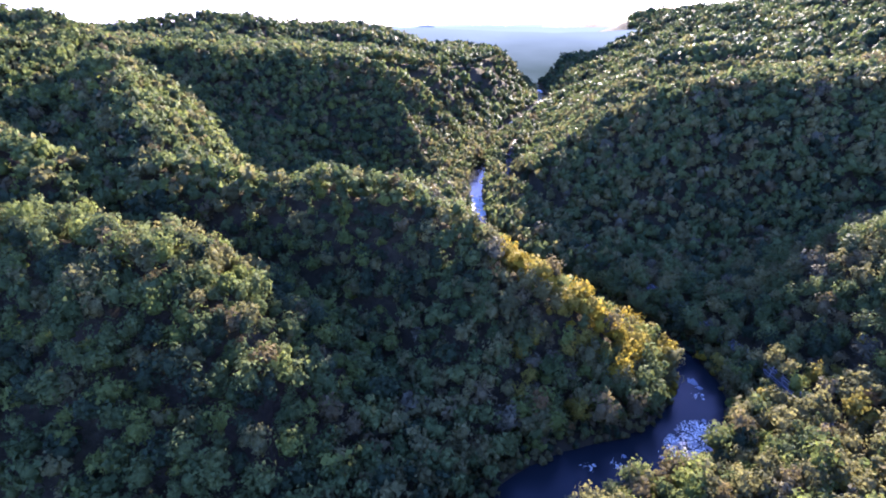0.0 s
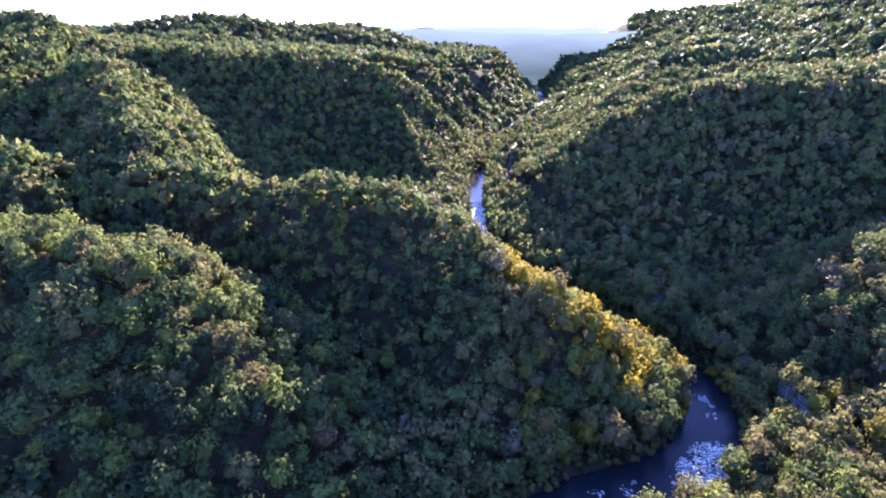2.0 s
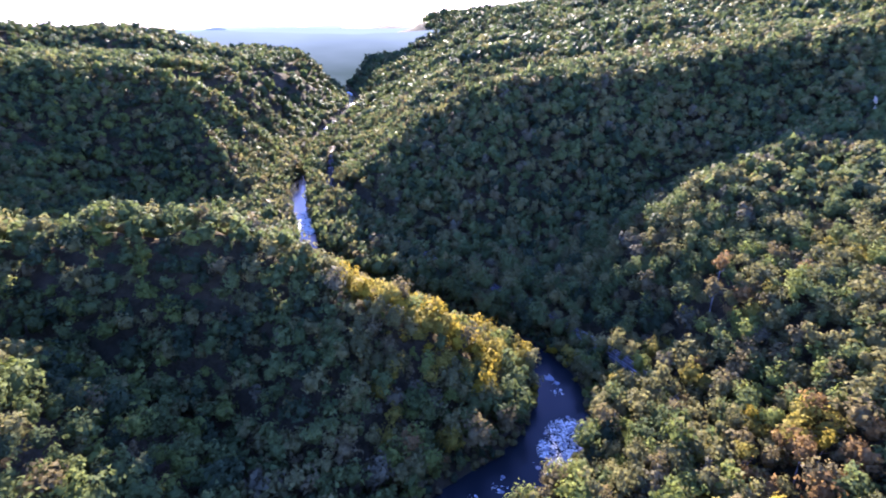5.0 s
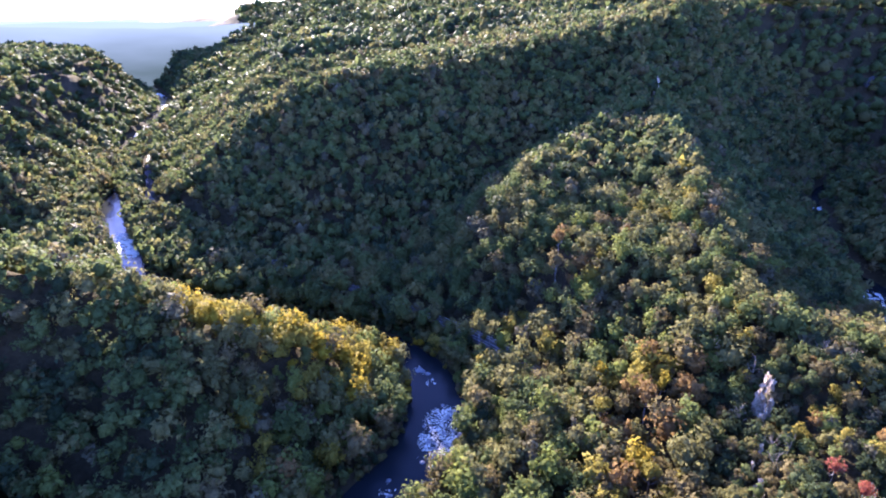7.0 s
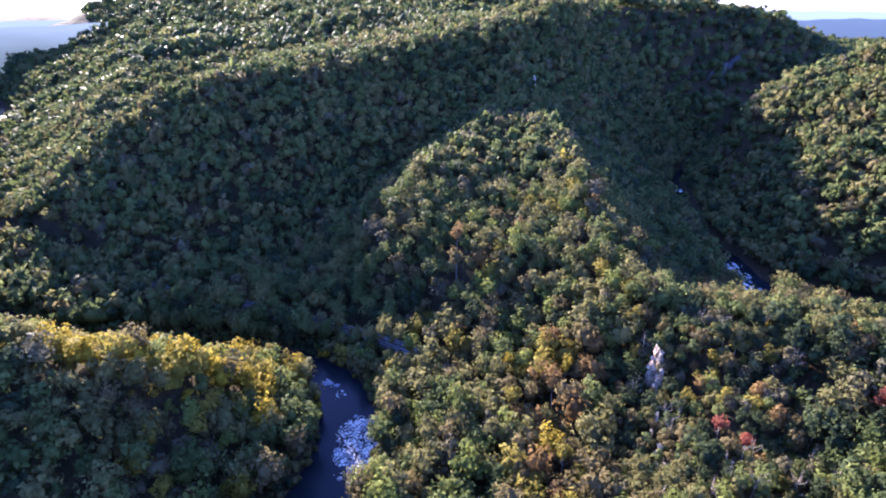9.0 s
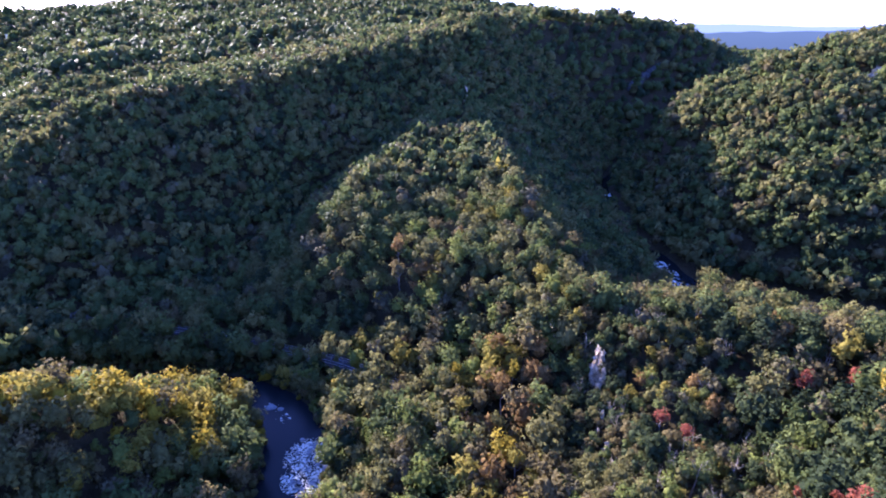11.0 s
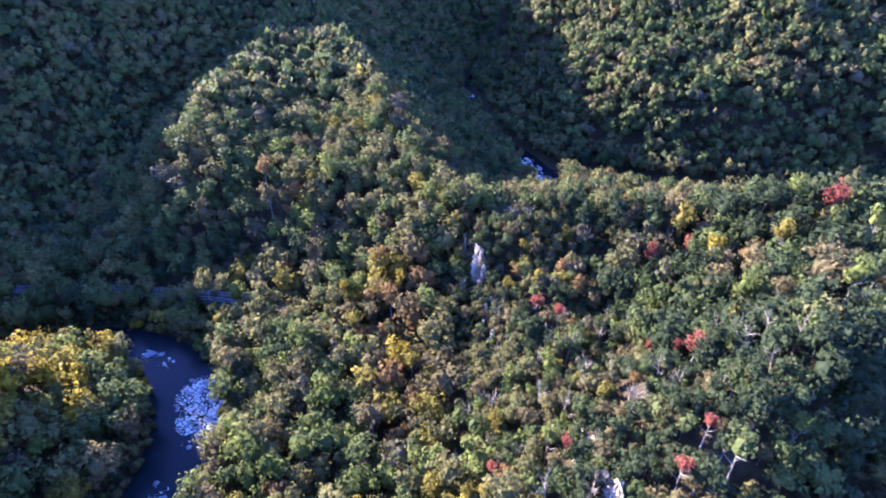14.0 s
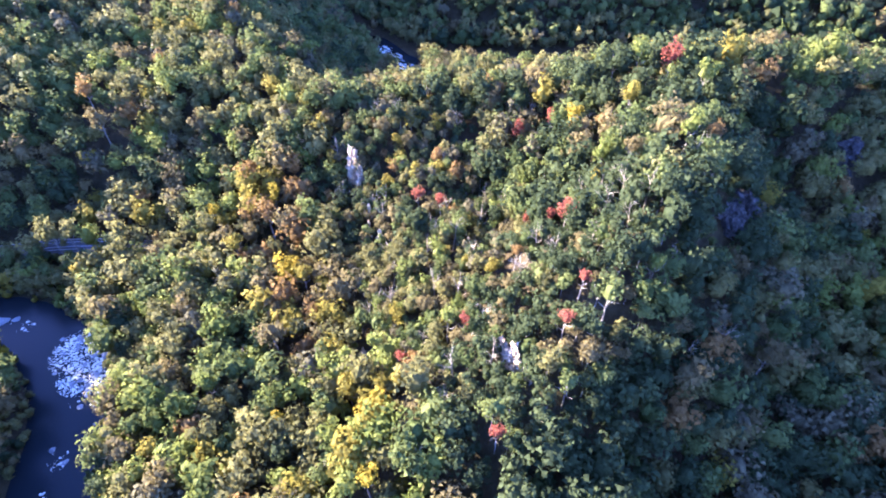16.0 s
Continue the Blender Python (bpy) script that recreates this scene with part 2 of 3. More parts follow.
# plateau rims: high ground lies on the right of their way; a rise a metre inwards, the slope down outside
RIMS = {
    "east": ([(1700, 2500, 150), (1600, 1500, 150), (1300, 700, 140), (1150, 420, 112), (1060, 210, 82), (1000, 112, 76), (960, 130, 90), (900, 165, 110), (840, 200, 130), (773, 240, 145), (636, 273, 146), (437, 317, 131), (298, 376, 103), (184, 389, 97), (138, 407, 76),
              (75, 470, 20), (100, 640, 20), (140, 760, 20), (180, 860, 22), (230, 1020, 30), (270, 1250, 40), (260, 1800, 60)], 0.075, 0.72, [(400, 6000), (1700, 6000)]),
    "west": ([(120, 1800, 80), (120, 1300, 88), (100, 1000, 84), (60, 800, 84), (15, 640, 92), (-20, 565, 106), (-125, 552, 112), (-200, 530, 114), (-262, 500, 116), (-310, 445, 118), (-420, 380, 126), (-700, 300, 130), (-1500, 200, 130)], 0.02, 0.8, [(-6000, 200), (-6000, 6000), (120, 6000)]),
}


def nearest(x, y, line):
    """Distance to a polyline, the height on it there, and the side (left is positive)."""
    best, height, side = np.full(x.shape, 1e9), np.zeros(x.shape), np.ones(x.shape)
    for a, b in zip(line[:-1], line[1:]):
        ax, ay, dx, dy = a[0], a[1], b[0] - a[0], b[1] - a[1]
        s = np.clip(((x - ax) * dx + (y - ay) * dy) / (dx * dx + dy * dy), 0, 1)
        ox, oy = x - ax - s * dx, y - ay - s * dy
        d = np.hypot(ox, oy)
        near = d < best
        best = np.where(near, d, best)
        if len(a) > 2:
            height = np.where(near, a[2] + s * (b[2] - a[2]), height)
        side = np.where(near, np.sign(dx * oy - dy * ox), side)
    return best, height, side


def crest(x, y, line, w, left, right):
    """Height of a ridge with a rounded crest along the line, falling off to both sides."""
    best = np.full(x.shape, -1e9)
    for a, b in zip(line[:-1], line[1:]):
        dx, dy = b[0] - a[0], b[1] - a[1]
        s = np.clip(((x - a[0]) * dx + (y - a[1]) * dy) / (dx * dx + dy * dy), 0, 1)
        ox, oy = x - a[0] - s * dx, y - a[1] - s * dy
        d = np.hypot(ox, oy)
        lean = (dx * oy - dy * ox) / (math.hypot(dx, dy) * np.maximum(d, 1e-6))
        slope = (left + right) / 2 + (left - right) / 2 * lean
        best = np.maximum(best, a[2] + s * (b[2] - a[2]) - slope * (np.sqrt(d * d + w * w) - w))
    return best


def inside(x, y, ring):
    """Which points lie inside a closed outline."""
    odd = np.zeros(x.shape, bool)
    for a, b in zip(ring, ring[1:] + ring[:1]):
        if a[1] != b[1]:
            odd ^= ((a[1] > y) != (b[1] > y)) & (x < (b[0] - a[0]) * (y - a[1]) / (b[1] - a[1]) + a[0])
    return odd


def rim_level(x, y, line):
    """The rim's height, averaged round about with weights that fall with distance."""
    total, level = np.zeros(x.shape), np.zeros(x.shape)
    for a, b in zip(line[:-1], line[1:]):
        n = max(1, int(math.hypot(b[0] - a[0], b[1] - a[1]) / 45))
        for k in range(n):
            s = (k + 0.5) / n
            w = 1 / ((x - a[0] - s * (b[0] - a[0])) ** 2 + (y - a[1] - s * (b[1] - a[1])) ** 2 + 400) ** 1.25
            total, level = total + w, level + w * (a[2] + s * (b[2] - a[2]))
    return level / total


def rolling(x, y, seed, size, octaves=4):
    """Smooth noise between about -1 and 1, from sums of turned waves."""
    rng = np.random.RandomState(seed)
    z = np.zeros(np.shape(x))
    for o in range(octaves):
        for k in range(5):
            a, p = rng.uniform(0, 2 * math.pi, 2)
            w = 2 * math.pi * 2 ** o / size * rng.uniform(0.7, 1.3)
            z = z + np.sin((x * math.cos(a) + y * math.sin(a)) * w + p) * 0.5 ** o / 3.2
    return z


def river_distance(x, y):
    return nearest(x, y, RIVER)[0]


def river_half(x, y):
    """Half the river's width: it narrows in the eastern valley."""
    wide = 1 + 2.0 * np.exp(-(((y - 76) / 16) ** 4)) * (x > 270) * (x < 330) + 1.6 * np.exp(-(((x - 430) / 14) ** 4))
    return np.where(y > 60, wide * np.interp(x, [250, 285], [1.0, 0.3]) * np.interp(y, [150, 175, 380, 400, 470, 516, 536, 650, 720, 1000], [9.5, 7.5, 5.5, 5.5, 8.0, 6.5, 1.6, 1.6, 8.0, 11.0]), 10.0)


def ground_height(x, y):
    x, y = np.asarray(x, float), np.asarray(y, float)
    layers = [np.full(x.shape, 4.0)]
    for line, w, sl, sr in RIDGES.values():
        layers.append(crest(x, y, line, w, sl, sr) - CANOPY)
    for line, rise, slope, closing in RIMS.values():
        d, h, side = nearest(x, y, line)
        flat = rim_level(x, y, line)
        inward = np.minimum(d, 1100) * rise
        if rise > 0.05:
            inward = inward * np.clip((np.degrees(np.arctan2(x, y)) - 5) / 20, 0.05, 1)
            for top, w, fall in RISES:
                inward = np.maximum(inward, np.minimum(crest(x, y, top, w, fall, fall) - flat, d * 0.4))
        layers.append(np.where(inside(x, y, line + closing), flat + (h - flat) * np.exp(-d / 25) + inward, crest(x, y, line, 8, slope, slope)) - CANOPY)
    r = np.hypot(x, y)
    # an open valley leads out to the east
    az = np.degrees(np.arctan2(x, y))
    open_valley = 1 - 0.9 * np.exp(-((az - 87) / 7) ** 4)
    layers.append(np.clip((r - 900) / 700, 0, 1) * 80 * open_valley - 5 + rolling(x, y, 5, 900, 3) * 22 * np.clip((r - 900) / 500, 0, 1))
    stack = np.array(layers)
    top = stack.max(0)
    k = 4.0
    z = top + k * np.log(np.exp((stack - top) / k).sum(0))
    z = z + rolling(x, y, 7, 240, 3) * 7 * np.clip((r - 480) / 250, 0, 1)
    z = z + rolling(x, y, 2, 70, 3) * np.clip(z / 30, 0, 1) * 2.6
    z = z + rolling(x, y, 12, 27, 2) * np.clip((z - 6) / 20, 0, 1) * np.clip((330 - r) / 80, 0, 1) * 1.7
    dt = nearest(x, y, RAIL)[0]
    z = z + (5.5 - z) * np.clip((7 - dt) / 3, 0, 1)
    dr, half = river_distance(x, y), river_half(x, y)
    # the far west wall stands in ribs and ravines; the tip of the eastern hill falls steeply
    ribs = 1 - 2 * np.abs(np.sin(math.pi * (y - 0.35 * x + 9 * rolling(x, y, 17, 160, 2)) / 92))
    wall = np.clip((y - 500) / 60, 0, 1) * np.clip((1500 - y) / 200, 0, 1) * np.clip((np.interp(y, [450, 640, 860, 1225], [19, 62, 137, 210]) - x) / 25, 0, 1)
    steep = 0.75 + 0.5 * ribs * wall + 1.2 * np.exp(-((x - 480) / 45) ** 2 - ((y - 112) / 30) ** 2)
    bank = 1.0 + np.maximum(dr - half - 3, 0) * 0.25 + np.maximum(dr - half - 16, 0) * steep
    z = np.where(z < bank, z, bank + (z - bank) * 0.04)
    bed = np.clip((dr - half + 1.0) / 4.0, 0, 1)
    return np.where(dr < half + 3, -1.5 + bed * (np.minimum(z, 1.2) + 1.5), z)


def mesh_object(name, verts, faces, mats, index=None, parent=None, smooth=False, tone=None, normals=None):
    """One mesh object from arrays: verts (n, 3), faces (m, 3) or (m, 4)."""
    me = bpy.data.meshes.new(name)
    verts, faces = np.asarray(verts, np.float32), np.asarray(faces, np.int32)
    me.vertices.add(len(verts))
    me.vertices.foreach_set("co", verts.ravel())
    k = faces.shape[1]
    me.loops.add(faces.size)
    me.loops.foreach_set("vertex_index", faces.ravel())
    me.polygons.add(len(faces))
    me.polygons.foreach_set("loop_start", np.arange(0, faces.size, k, dtype=np.int32))
    me.polygons.foreach_set("loop_total", np.full(len(faces), k, np.int32))
    for m in mats:
        me.materials.append(m)
    if index is not None:
        me.polygons.foreach_set("material_index", np.asarray(index, np.int32))
    if smooth:
        me.polygons.foreach_set("use_smooth", np.ones(len(faces), bool))
    if tone is not None:
        me.attributes.new("tone", "FLOAT", "FACE").data.foreach_set("value", np.asarray(tone, np.float32))
    me.update(calc_edges=True)
    if normals is not None:
        me.attributes.new("custom_normal", "FLOAT_VECTOR", "POINT").data.foreach_set("vector", np.asarray(normals, np.float32).ravel())
    me.validate()
    ob = new(name, me)
    ob.parent = parent
    return ob


def graded(lo, hi, near_lo, near_hi, step, growth):
    inner = list(np.arange(near_lo, near_hi, step))
    up, s = [near_hi], step
    while up[-1] < hi:
        s *= growth
        up.append(up[-1] + s)
    down, s = [near_lo], step
    while down[-1] > lo:
        s *= growth
        down.append(down[-1] - s)
    return np.array(sorted(set(down + inner + up)))


gx, gy = graded(-4200, 4200, -320, 620, 5.2, 1.06), graded(-4200, 4600, -140, 640, 5.2, 1.06)
GX, GY = np.meshgrid(gx, gy)
GZ = ground_height(GX, GY)
nx, ny = len(gx), len(gy)
cell = (np.arange(ny - 1)[:, None] * nx + np.arange(nx - 1)[None, :]).ravel()
ground = mesh_object("ground", np.stack([GX.ravel(), GY.ravel(), GZ.ravel()], 1), np.stack([cell, cell + 1, cell + nx + 1, cell + nx], 1), [GROUND], smooth=True)
tagged(ground, "leaf-littered forest floor of steep wooded gorge hills", "ground", kind="structure")


def along(line, step):
    """Points along a polyline, rounded at its corners, with the unit normal to the left."""
    p = np.array([q[:2] for q in line], float)
    for _ in range(3):
        a, b = p[:-1] * 0.75 + p[1:] * 0.25, p[:-1] * 0.25 + p[1:] * 0.75
        p = np.concatenate([p[:1], np.stack([a, b], 1).reshape(-1, 2), p[-1:]])
    s = np.concatenate([[0], np.cumsum(np.hypot(*np.diff(p, axis=0).T))])
    u = np.arange(0, s[-1], step)
    c = np.stack([np.interp(u, s, p[:, 0]), np.interp(u, s, p[:, 1])], 1)
    d = np.gradient(c, axis=0)
    d /= np.linalg.norm(d, axis=1)[:, None]
    return c, np.stack([-d[:, 1], d[:, 0]], 1)


c, nrm = along(RIVER, 4.0)
offs = np.linspace(-15.5, 15.5, 10)
wv = np.concatenate([(c[:, None, :] + nrm[:, None, :] * offs[None, :, None]), np.zeros((len(c), len(offs), 1))], 2).reshape(-1, 3)
wc = (np.arange(len(c) - 1)[:, None] * 10 + np.arange(9)[None, :]).ravel()
river = mesh_object("river", wv, np.stack([wc, wc + 1, wc + 11, wc + 10], 1), [WATER], smooth=True)
tagged(river, "dark blue river winding through the gorge", "river", kind="structure")

# ---- trees ----


def crown_template(rng, leaves, size, lumps, tall=0.85, hull=0.5, even=0.75):
    """Leaf clumps over a lumpy crown about 1 m in radius round its middle, and an inner hull. Returns verts, triangles and shading normals."""
    centres = rng.normal(size=(lumps, 3))
    centres /= np.linalg.norm(centres, axis=1)[:, None]
    centres *= rng.uniform(0.3, 0.75, (lumps, 1))
    centres[:, 2] = centres[:, 2] * tall + 0.1
    radii = rng.uniform(0.24, 0.52, lumps)
    pick = rng.randint(0, lumps, leaves)
    way = rng.normal(size=(leaves, 3))
    way[:, 2] = way[:, 2] * 0.9 + 0.35
    way /= np.linalg.norm(way, axis=1)[:, None]
    at = centres[pick] + way * (radii[pick] * rng.uniform(0.55, 1.15, leaves))[:, None]
    normal = way + rng.normal(size=(leaves, 3)) * 0.3
    normal /= np.linalg.norm(normal, axis=1)[:, None]
    ref = rng.normal(size=(leaves, 3))
    u = np.cross(normal, ref)
    u /= np.linalg.norm(u, axis=1)[:, None]
    v = np.cross(normal, u)
    s = size * rng.uniform(0.6, 1.35, (leaves, 1))
    tri = np.stack([at + u * s * rng.uniform(0.8, 1.4, (leaves, 1)), at - u * s * 0.5 + v * s * rng.uniform(0.7, 1.2, (leaves, 1)),
                    at - u * s * 0.5 - v * s * rng.uniform(0.7, 1.2, (leaves, 1)) - normal * s * 0.25], 1)
    # leaves shade as the round clump that they hang on
    soft = way * (1.3 - even) + normal * 0.65 + (at - [0, 0, -0.25]) * even * 1.3
    soft /= np.linalg.norm(soft, axis=1)[:, None]
    verts, faces, norms = tri.reshape(-1, 3), np.arange(leaves * 3).reshape(-1, 3), np.repeat(soft, 3, 0)
    if hull:
        # a lumpy inner hull keeps the sun from shining straight through
        sides = 6
        turn = np.arange(sides) * 2 * math.pi / sides
        cv = [(c * math.cos(a), c * math.sin(a), h) for c, h in ((hull, -0.35), (hull * 0.95, 0.15)) for a in turn] + [(0, 0, hull * 1.05 * tall + 0.08)]
        cv = np.array(cv) * rng.uniform(0.78, 1.16, (2 * sides + 1, 1))
        k = np.arange(sides)
        n1 = (k + 1) % sides
        cf = np.concatenate([np.stack([k, n1, sides + n1], 1), np.stack([k, sides + n1, sides + k], 1), np.stack([sides + k, sides + n1, np.full(sides, 2 * sides)], 1)])
        faces = np.concatenate([faces, cf + len(verts)])
        verts = np.concatenate([verts, cv])
        norms = np.concatenate([norms, cv / np.linalg.norm(cv, axis=1)[:, None]])
    return verts, faces, norms


trng = np.random.RandomState(11)
NEAR = [crown_template(trng, 310, 0.101, trng.randint(9, 17), trng.uniform(0.75, 1.2), hull=0.4, even=0.55) for _ in range(12)]
WEST = [crown_template(trng, 105, 0.155, 11, trng.uniform(0.7, 1.05), hull=0.42, even=0.6) for _ in range(10)]
BUSH = [crown_template(trng, 56, 0.2, 7, trng.uniform(0.8, 1.3), hull=0.45, even=0.6) for _ in range(8)]
MID = [crown_template(trng, 40, 0.23, 9, trng.uniform(0.7, 1.0), hull=0.45, even=0.7) for _ in range(10)]
FAR = [crown_template(trng, 14, 0.33, 7, hull=0.62, even=1.0) for _ in range(10)]


def palette(x, y, u, dist):
    """Which leaf colour grows where: yellow on the river spur, reds along the near crest, green elsewhere."""
    n = len(x)
    names = np.full(n, "olive", dtype=object)
    patch = rolling(x, y, 8, 60, 2)
    v = u + patch * 0.12
    v = np.where((v < 0) | (v > 0.999), u, v)
    steps = [("olive", 0.40), ("green", 0.60), ("lime", 0.74), ("dark", 0.80), ("brown", 0.90), ("grey", 0.94), ("yellow", 0.98), ("orange", 1.0)]
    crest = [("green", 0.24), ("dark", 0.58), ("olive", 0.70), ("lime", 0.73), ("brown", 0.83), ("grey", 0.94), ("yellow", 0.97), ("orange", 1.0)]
    # dark evergreens on the nose, their share raised to paint in tree shade too
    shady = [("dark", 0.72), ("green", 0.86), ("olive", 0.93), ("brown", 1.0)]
    autumn = [("olive", 0.4), ("orange", 0.6), ("gold", 0.64), ("yellow", 0.76), ("brown", 1.0)]
    bright = [("lime", 0.35), ("yellow", 0.6), ("gold", 0.72), ("olive", 1.0)]
    west = [("green", 0.48), ("olive", 0.66), ("lime", 0.80), ("dark", 0.96), ("brown", 1.0)]
    plain = [("green", 0.46), ("olive", 0.78), ("dark", 0.92), ("grey", 0.95), ("brown", 1.0)]
    distant = [("dark", 0.25), ("green", 0.8), ("olive", 1.0)]
    spur = [("olive", 0.24), ("green", 0.38), ("gold", 0.57), ("yellow", 0.82), ("brown", 0.88), ("lime", 1.0)]

    def choose(mask, table):
        lo = 0.0
        for name, hi in table:
            names[mask & (v >= lo) & (v < hi)] = name
            lo = hi
    near_spur = (x > 20) & (x < 260) & (y > -150) & (y < 175)
    on_yellow = ((nearest(x, y, [(28, 216), (58, 200), (88, 180)])[0] < 24) | (nearest(x, y, [(36, 196), (62, 174)])[0] < 15)) & (x > 24)
    choose(np.ones(n, bool), plain)
    choose(x < -20, west)
    choose(dist > 620, distant)
    choose(near_spur, steps)
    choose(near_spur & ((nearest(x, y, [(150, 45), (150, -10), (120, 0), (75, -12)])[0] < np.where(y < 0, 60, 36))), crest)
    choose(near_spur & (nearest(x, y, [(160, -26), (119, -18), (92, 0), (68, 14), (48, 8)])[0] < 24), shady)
    choose(nearest(x, y, [(142, 98), (126, 96), (106, 79), (96, 72)])[0] < 11, autumn)
    choose(nearest(x, y, [(68, 54), (44, 50)])[0] < 9, bright)
    choose(on_yellow, spur)
    return names


def scatter(x0, x1, y0, y1, spacing, seed):
    rng = np.random.RandomState(seed)
    xs, ys = np.meshgrid(np.arange(x0, x1, spacing), np.arange(y0, y1, spacing * 0.87))
    xs = xs + (np.arange(xs.shape[0])[:, None] % 2) * spacing * 0.5
    x = (xs + rng.uniform(-0.38, 0.38, xs.shape) * spacing).ravel()
    y = (ys + rng.uniform(-0.38, 0.38, ys.shape) * spacing).ravel()
    return x, y, rng


def grow(name, label, x, y, z, radius, height, u, templates, rng, tones):
    """One joined sheet of crowns."""
    vs, fs, mi, sh, ns, base = [], [], [], [], [], 0
    own = rng.uniform(0, 1 if len(templates[0][0]) > 120 else 0.5, len(x))
    pick = rng.randint(0, len(templates), len(x))
    spin = rng.uniform(0, 2 * math.pi, len(x))
    order = {k: i for i, k in enumerate(LEAF_NAMES)}
    tone = np.array([order[t] for t in tones])
    for k, (tv, tf, tn) in enumerate(templates):
        sel = np.where(pick == k)[0]
        if not len(sel):
            continue
        cs, sn = np.cos(spin[sel])[:, None], np.sin(spin[sel])[:, None]
        r, h = radius[sel][:, None], height[sel][:, None]
        px = (tv[None, :, 0] * cs - tv[None, :, 1] * sn) * r + x[sel][:, None]
        py = (tv[None, :, 0] * sn + tv[None, :, 1] * cs) * r + y[sel][:, None]
        pz = tv[None, :, 2] * r * 1.05 + z[sel][:, None] + h
        vs.append(np.stack([px, py, pz], 2).reshape(-1, 3))
        fs.append((tf[None] + (np.arange(len(sel)) * len(tv))[:, None, None] + base).reshape(-1, 3))
        nz = np.broadcast_to(tn[None, :, 2], px.shape)
        ns.append(np.stack([tn[None, :, 0] * cs - tn[None, :, 1] * sn, tn[None, :, 0] * sn + tn[None, :, 1] * cs, nz], 2).reshape(-1, 3))
        mi.append(np.repeat(tone[sel], len(tf)))
        sh.append(np.repeat(own[sel], len(tf)))
        base += len(sel) * len(tv)
    ob = mesh_object(name, np.concatenate(vs), np.concatenate(fs), [LEAF[k] for k in LEAF_NAMES], np.concatenate(mi), tone=np.concatenate(sh), normals=np.concatenate(ns))
    return tagged(ob, label, "forest", kind="stuff")


HOME = (0, 40)
# rock faces: x, y, half width, height, how far the wood stands back
CRAGS = [(150.5, 71.5, 1.9, 11, 2.3), (148.5, 69.4, 1.3, 12.5, 2.1), (147.2, 71.4, 1.0, 9.5, 1.8), (145.2, 67.6, 1.3, 10, 1.9), (142.6, 68.4, 0.8, 8, 1.6), (139.5, 66.0, 1.0, 7.5, 1.7),
         (136, 66.2, 0.7, 7, 1.5), (133, 63.4, 0.8, 7, 1.5), (127.5, 62.6, 0.6, 6, 1.4), (122.5, 58.6, 0.7, 6, 1.4), (117, 55.5, 0.6, 5, 1.3), (160, 91, 1.1, 9, 2.0), (163, 88, 0.7, 7, 1.6),
         (74, 23.2, 1.0, 7, 1.7), (71.5, 21.4, 1.6, 8, 2.1), (69.4, 20.4, 1.1, 6.5, 1.7), (66.8, 18.2, 0.8, 6, 1.6), (86, 28.6, 0.9, 6, 1.5), (83.5, 27.0, 1.3, 6.5, 1.7), (81.4, 29, 0.8, 5, 1.5), (85, 58.6, 1.2, 5, 1.7),
         (109, -35, 2.8, 9, 2.8), (115, -41, 3.2, 10, 3.0), (150, -88, 3.2, 10, 3.2),
         (484, -5, 3.0, 9, 4), (478, -2, 2.4, 8, 4), (453, -40, 3.6, 9, 5), (448, -47, 4.2, 9, 5), (445, -54, 4.0, 9, 5), (462, -27, 3.0, 8, 4), (458, -32, 2.6, 8, 4), (371, 255, 2.0, 13, 3)]
# trees that stand out: x, y, leaf colour, crown radius
MARKED = [(153, 16, "red", 3.2), (151, 0, "gold", 4.0), (127, -4, "lime", 4.0), (116, -1, "yellow", 3.0), (103, 8, "red", 3.0), (107, 11, "red", 1.8),
          (114, 16, "red", 1.6), (124, -11, "brown", 3.6), (166, -30, "red", 4.2), (157, 6, "red", 2.6), (153, -16, "yellow", 3.8), (147, -8, "orange", 2.6),
          (124, -24, "lime", 4.0), (125, -31, "orange", 2.6), (146, -47, "lime", 3.2), (155, -37, "lime", 4.4), (170, -21, "lime", 4.4), (87, 83, "brown", 5.0),
          (64, 50, "gold", 3.0), (47, 51, "gold", 3.6), (65, 76, "gold", 2.0), (83, 36, "lime", 3.0), (81, 32, "red", 2.0), (56, 26, "green", 3.6),
          (77, 2, "green", 3.4), (85, -9, "lime", 2.6), (129, 47, "red", 2.2), (124, 40, "red", 2.4), (95, 20, "orange", 2.0), (73, 11, "red", 2.2),
          (81, 7, "red", 1.8), (61, 11, "green", 2.8), (139, 96, "gold", 3.4), (131, 96, "orange", 4.4), (135, 116, "gold", 3.4), (121, 105, "yellow", 4.0),
          (109, 80, "yellow", 3.4), (175, 172, "orange", 4.6), (166, 165, "brown", 4.6), (123, 166, "olive", 5.2), (124, 161, "olive", 4.6), (72, 96, "lime", 3.4),
          (76, 47, "red", 2.0), (53, 25, "red", 1.8), (81, -42, "brown", 4.0)]


def on_cliff(x, y):
    """The steep broken flank of the near spur, where low growth stands between the rocks."""
    return nearest(x, y, [(150, 58), (112, 42), (75, 20)])[0] < 24


def on_spur(x, y):
    """The near spur and the other crests close by that the sun strikes."""
    return ((x > 18) & (x < 330) & (y > -130) & (y < 260)) | (nearest(x, y, [(-190, 158), (-110, 155), (-60, 136)])[0] < 36)


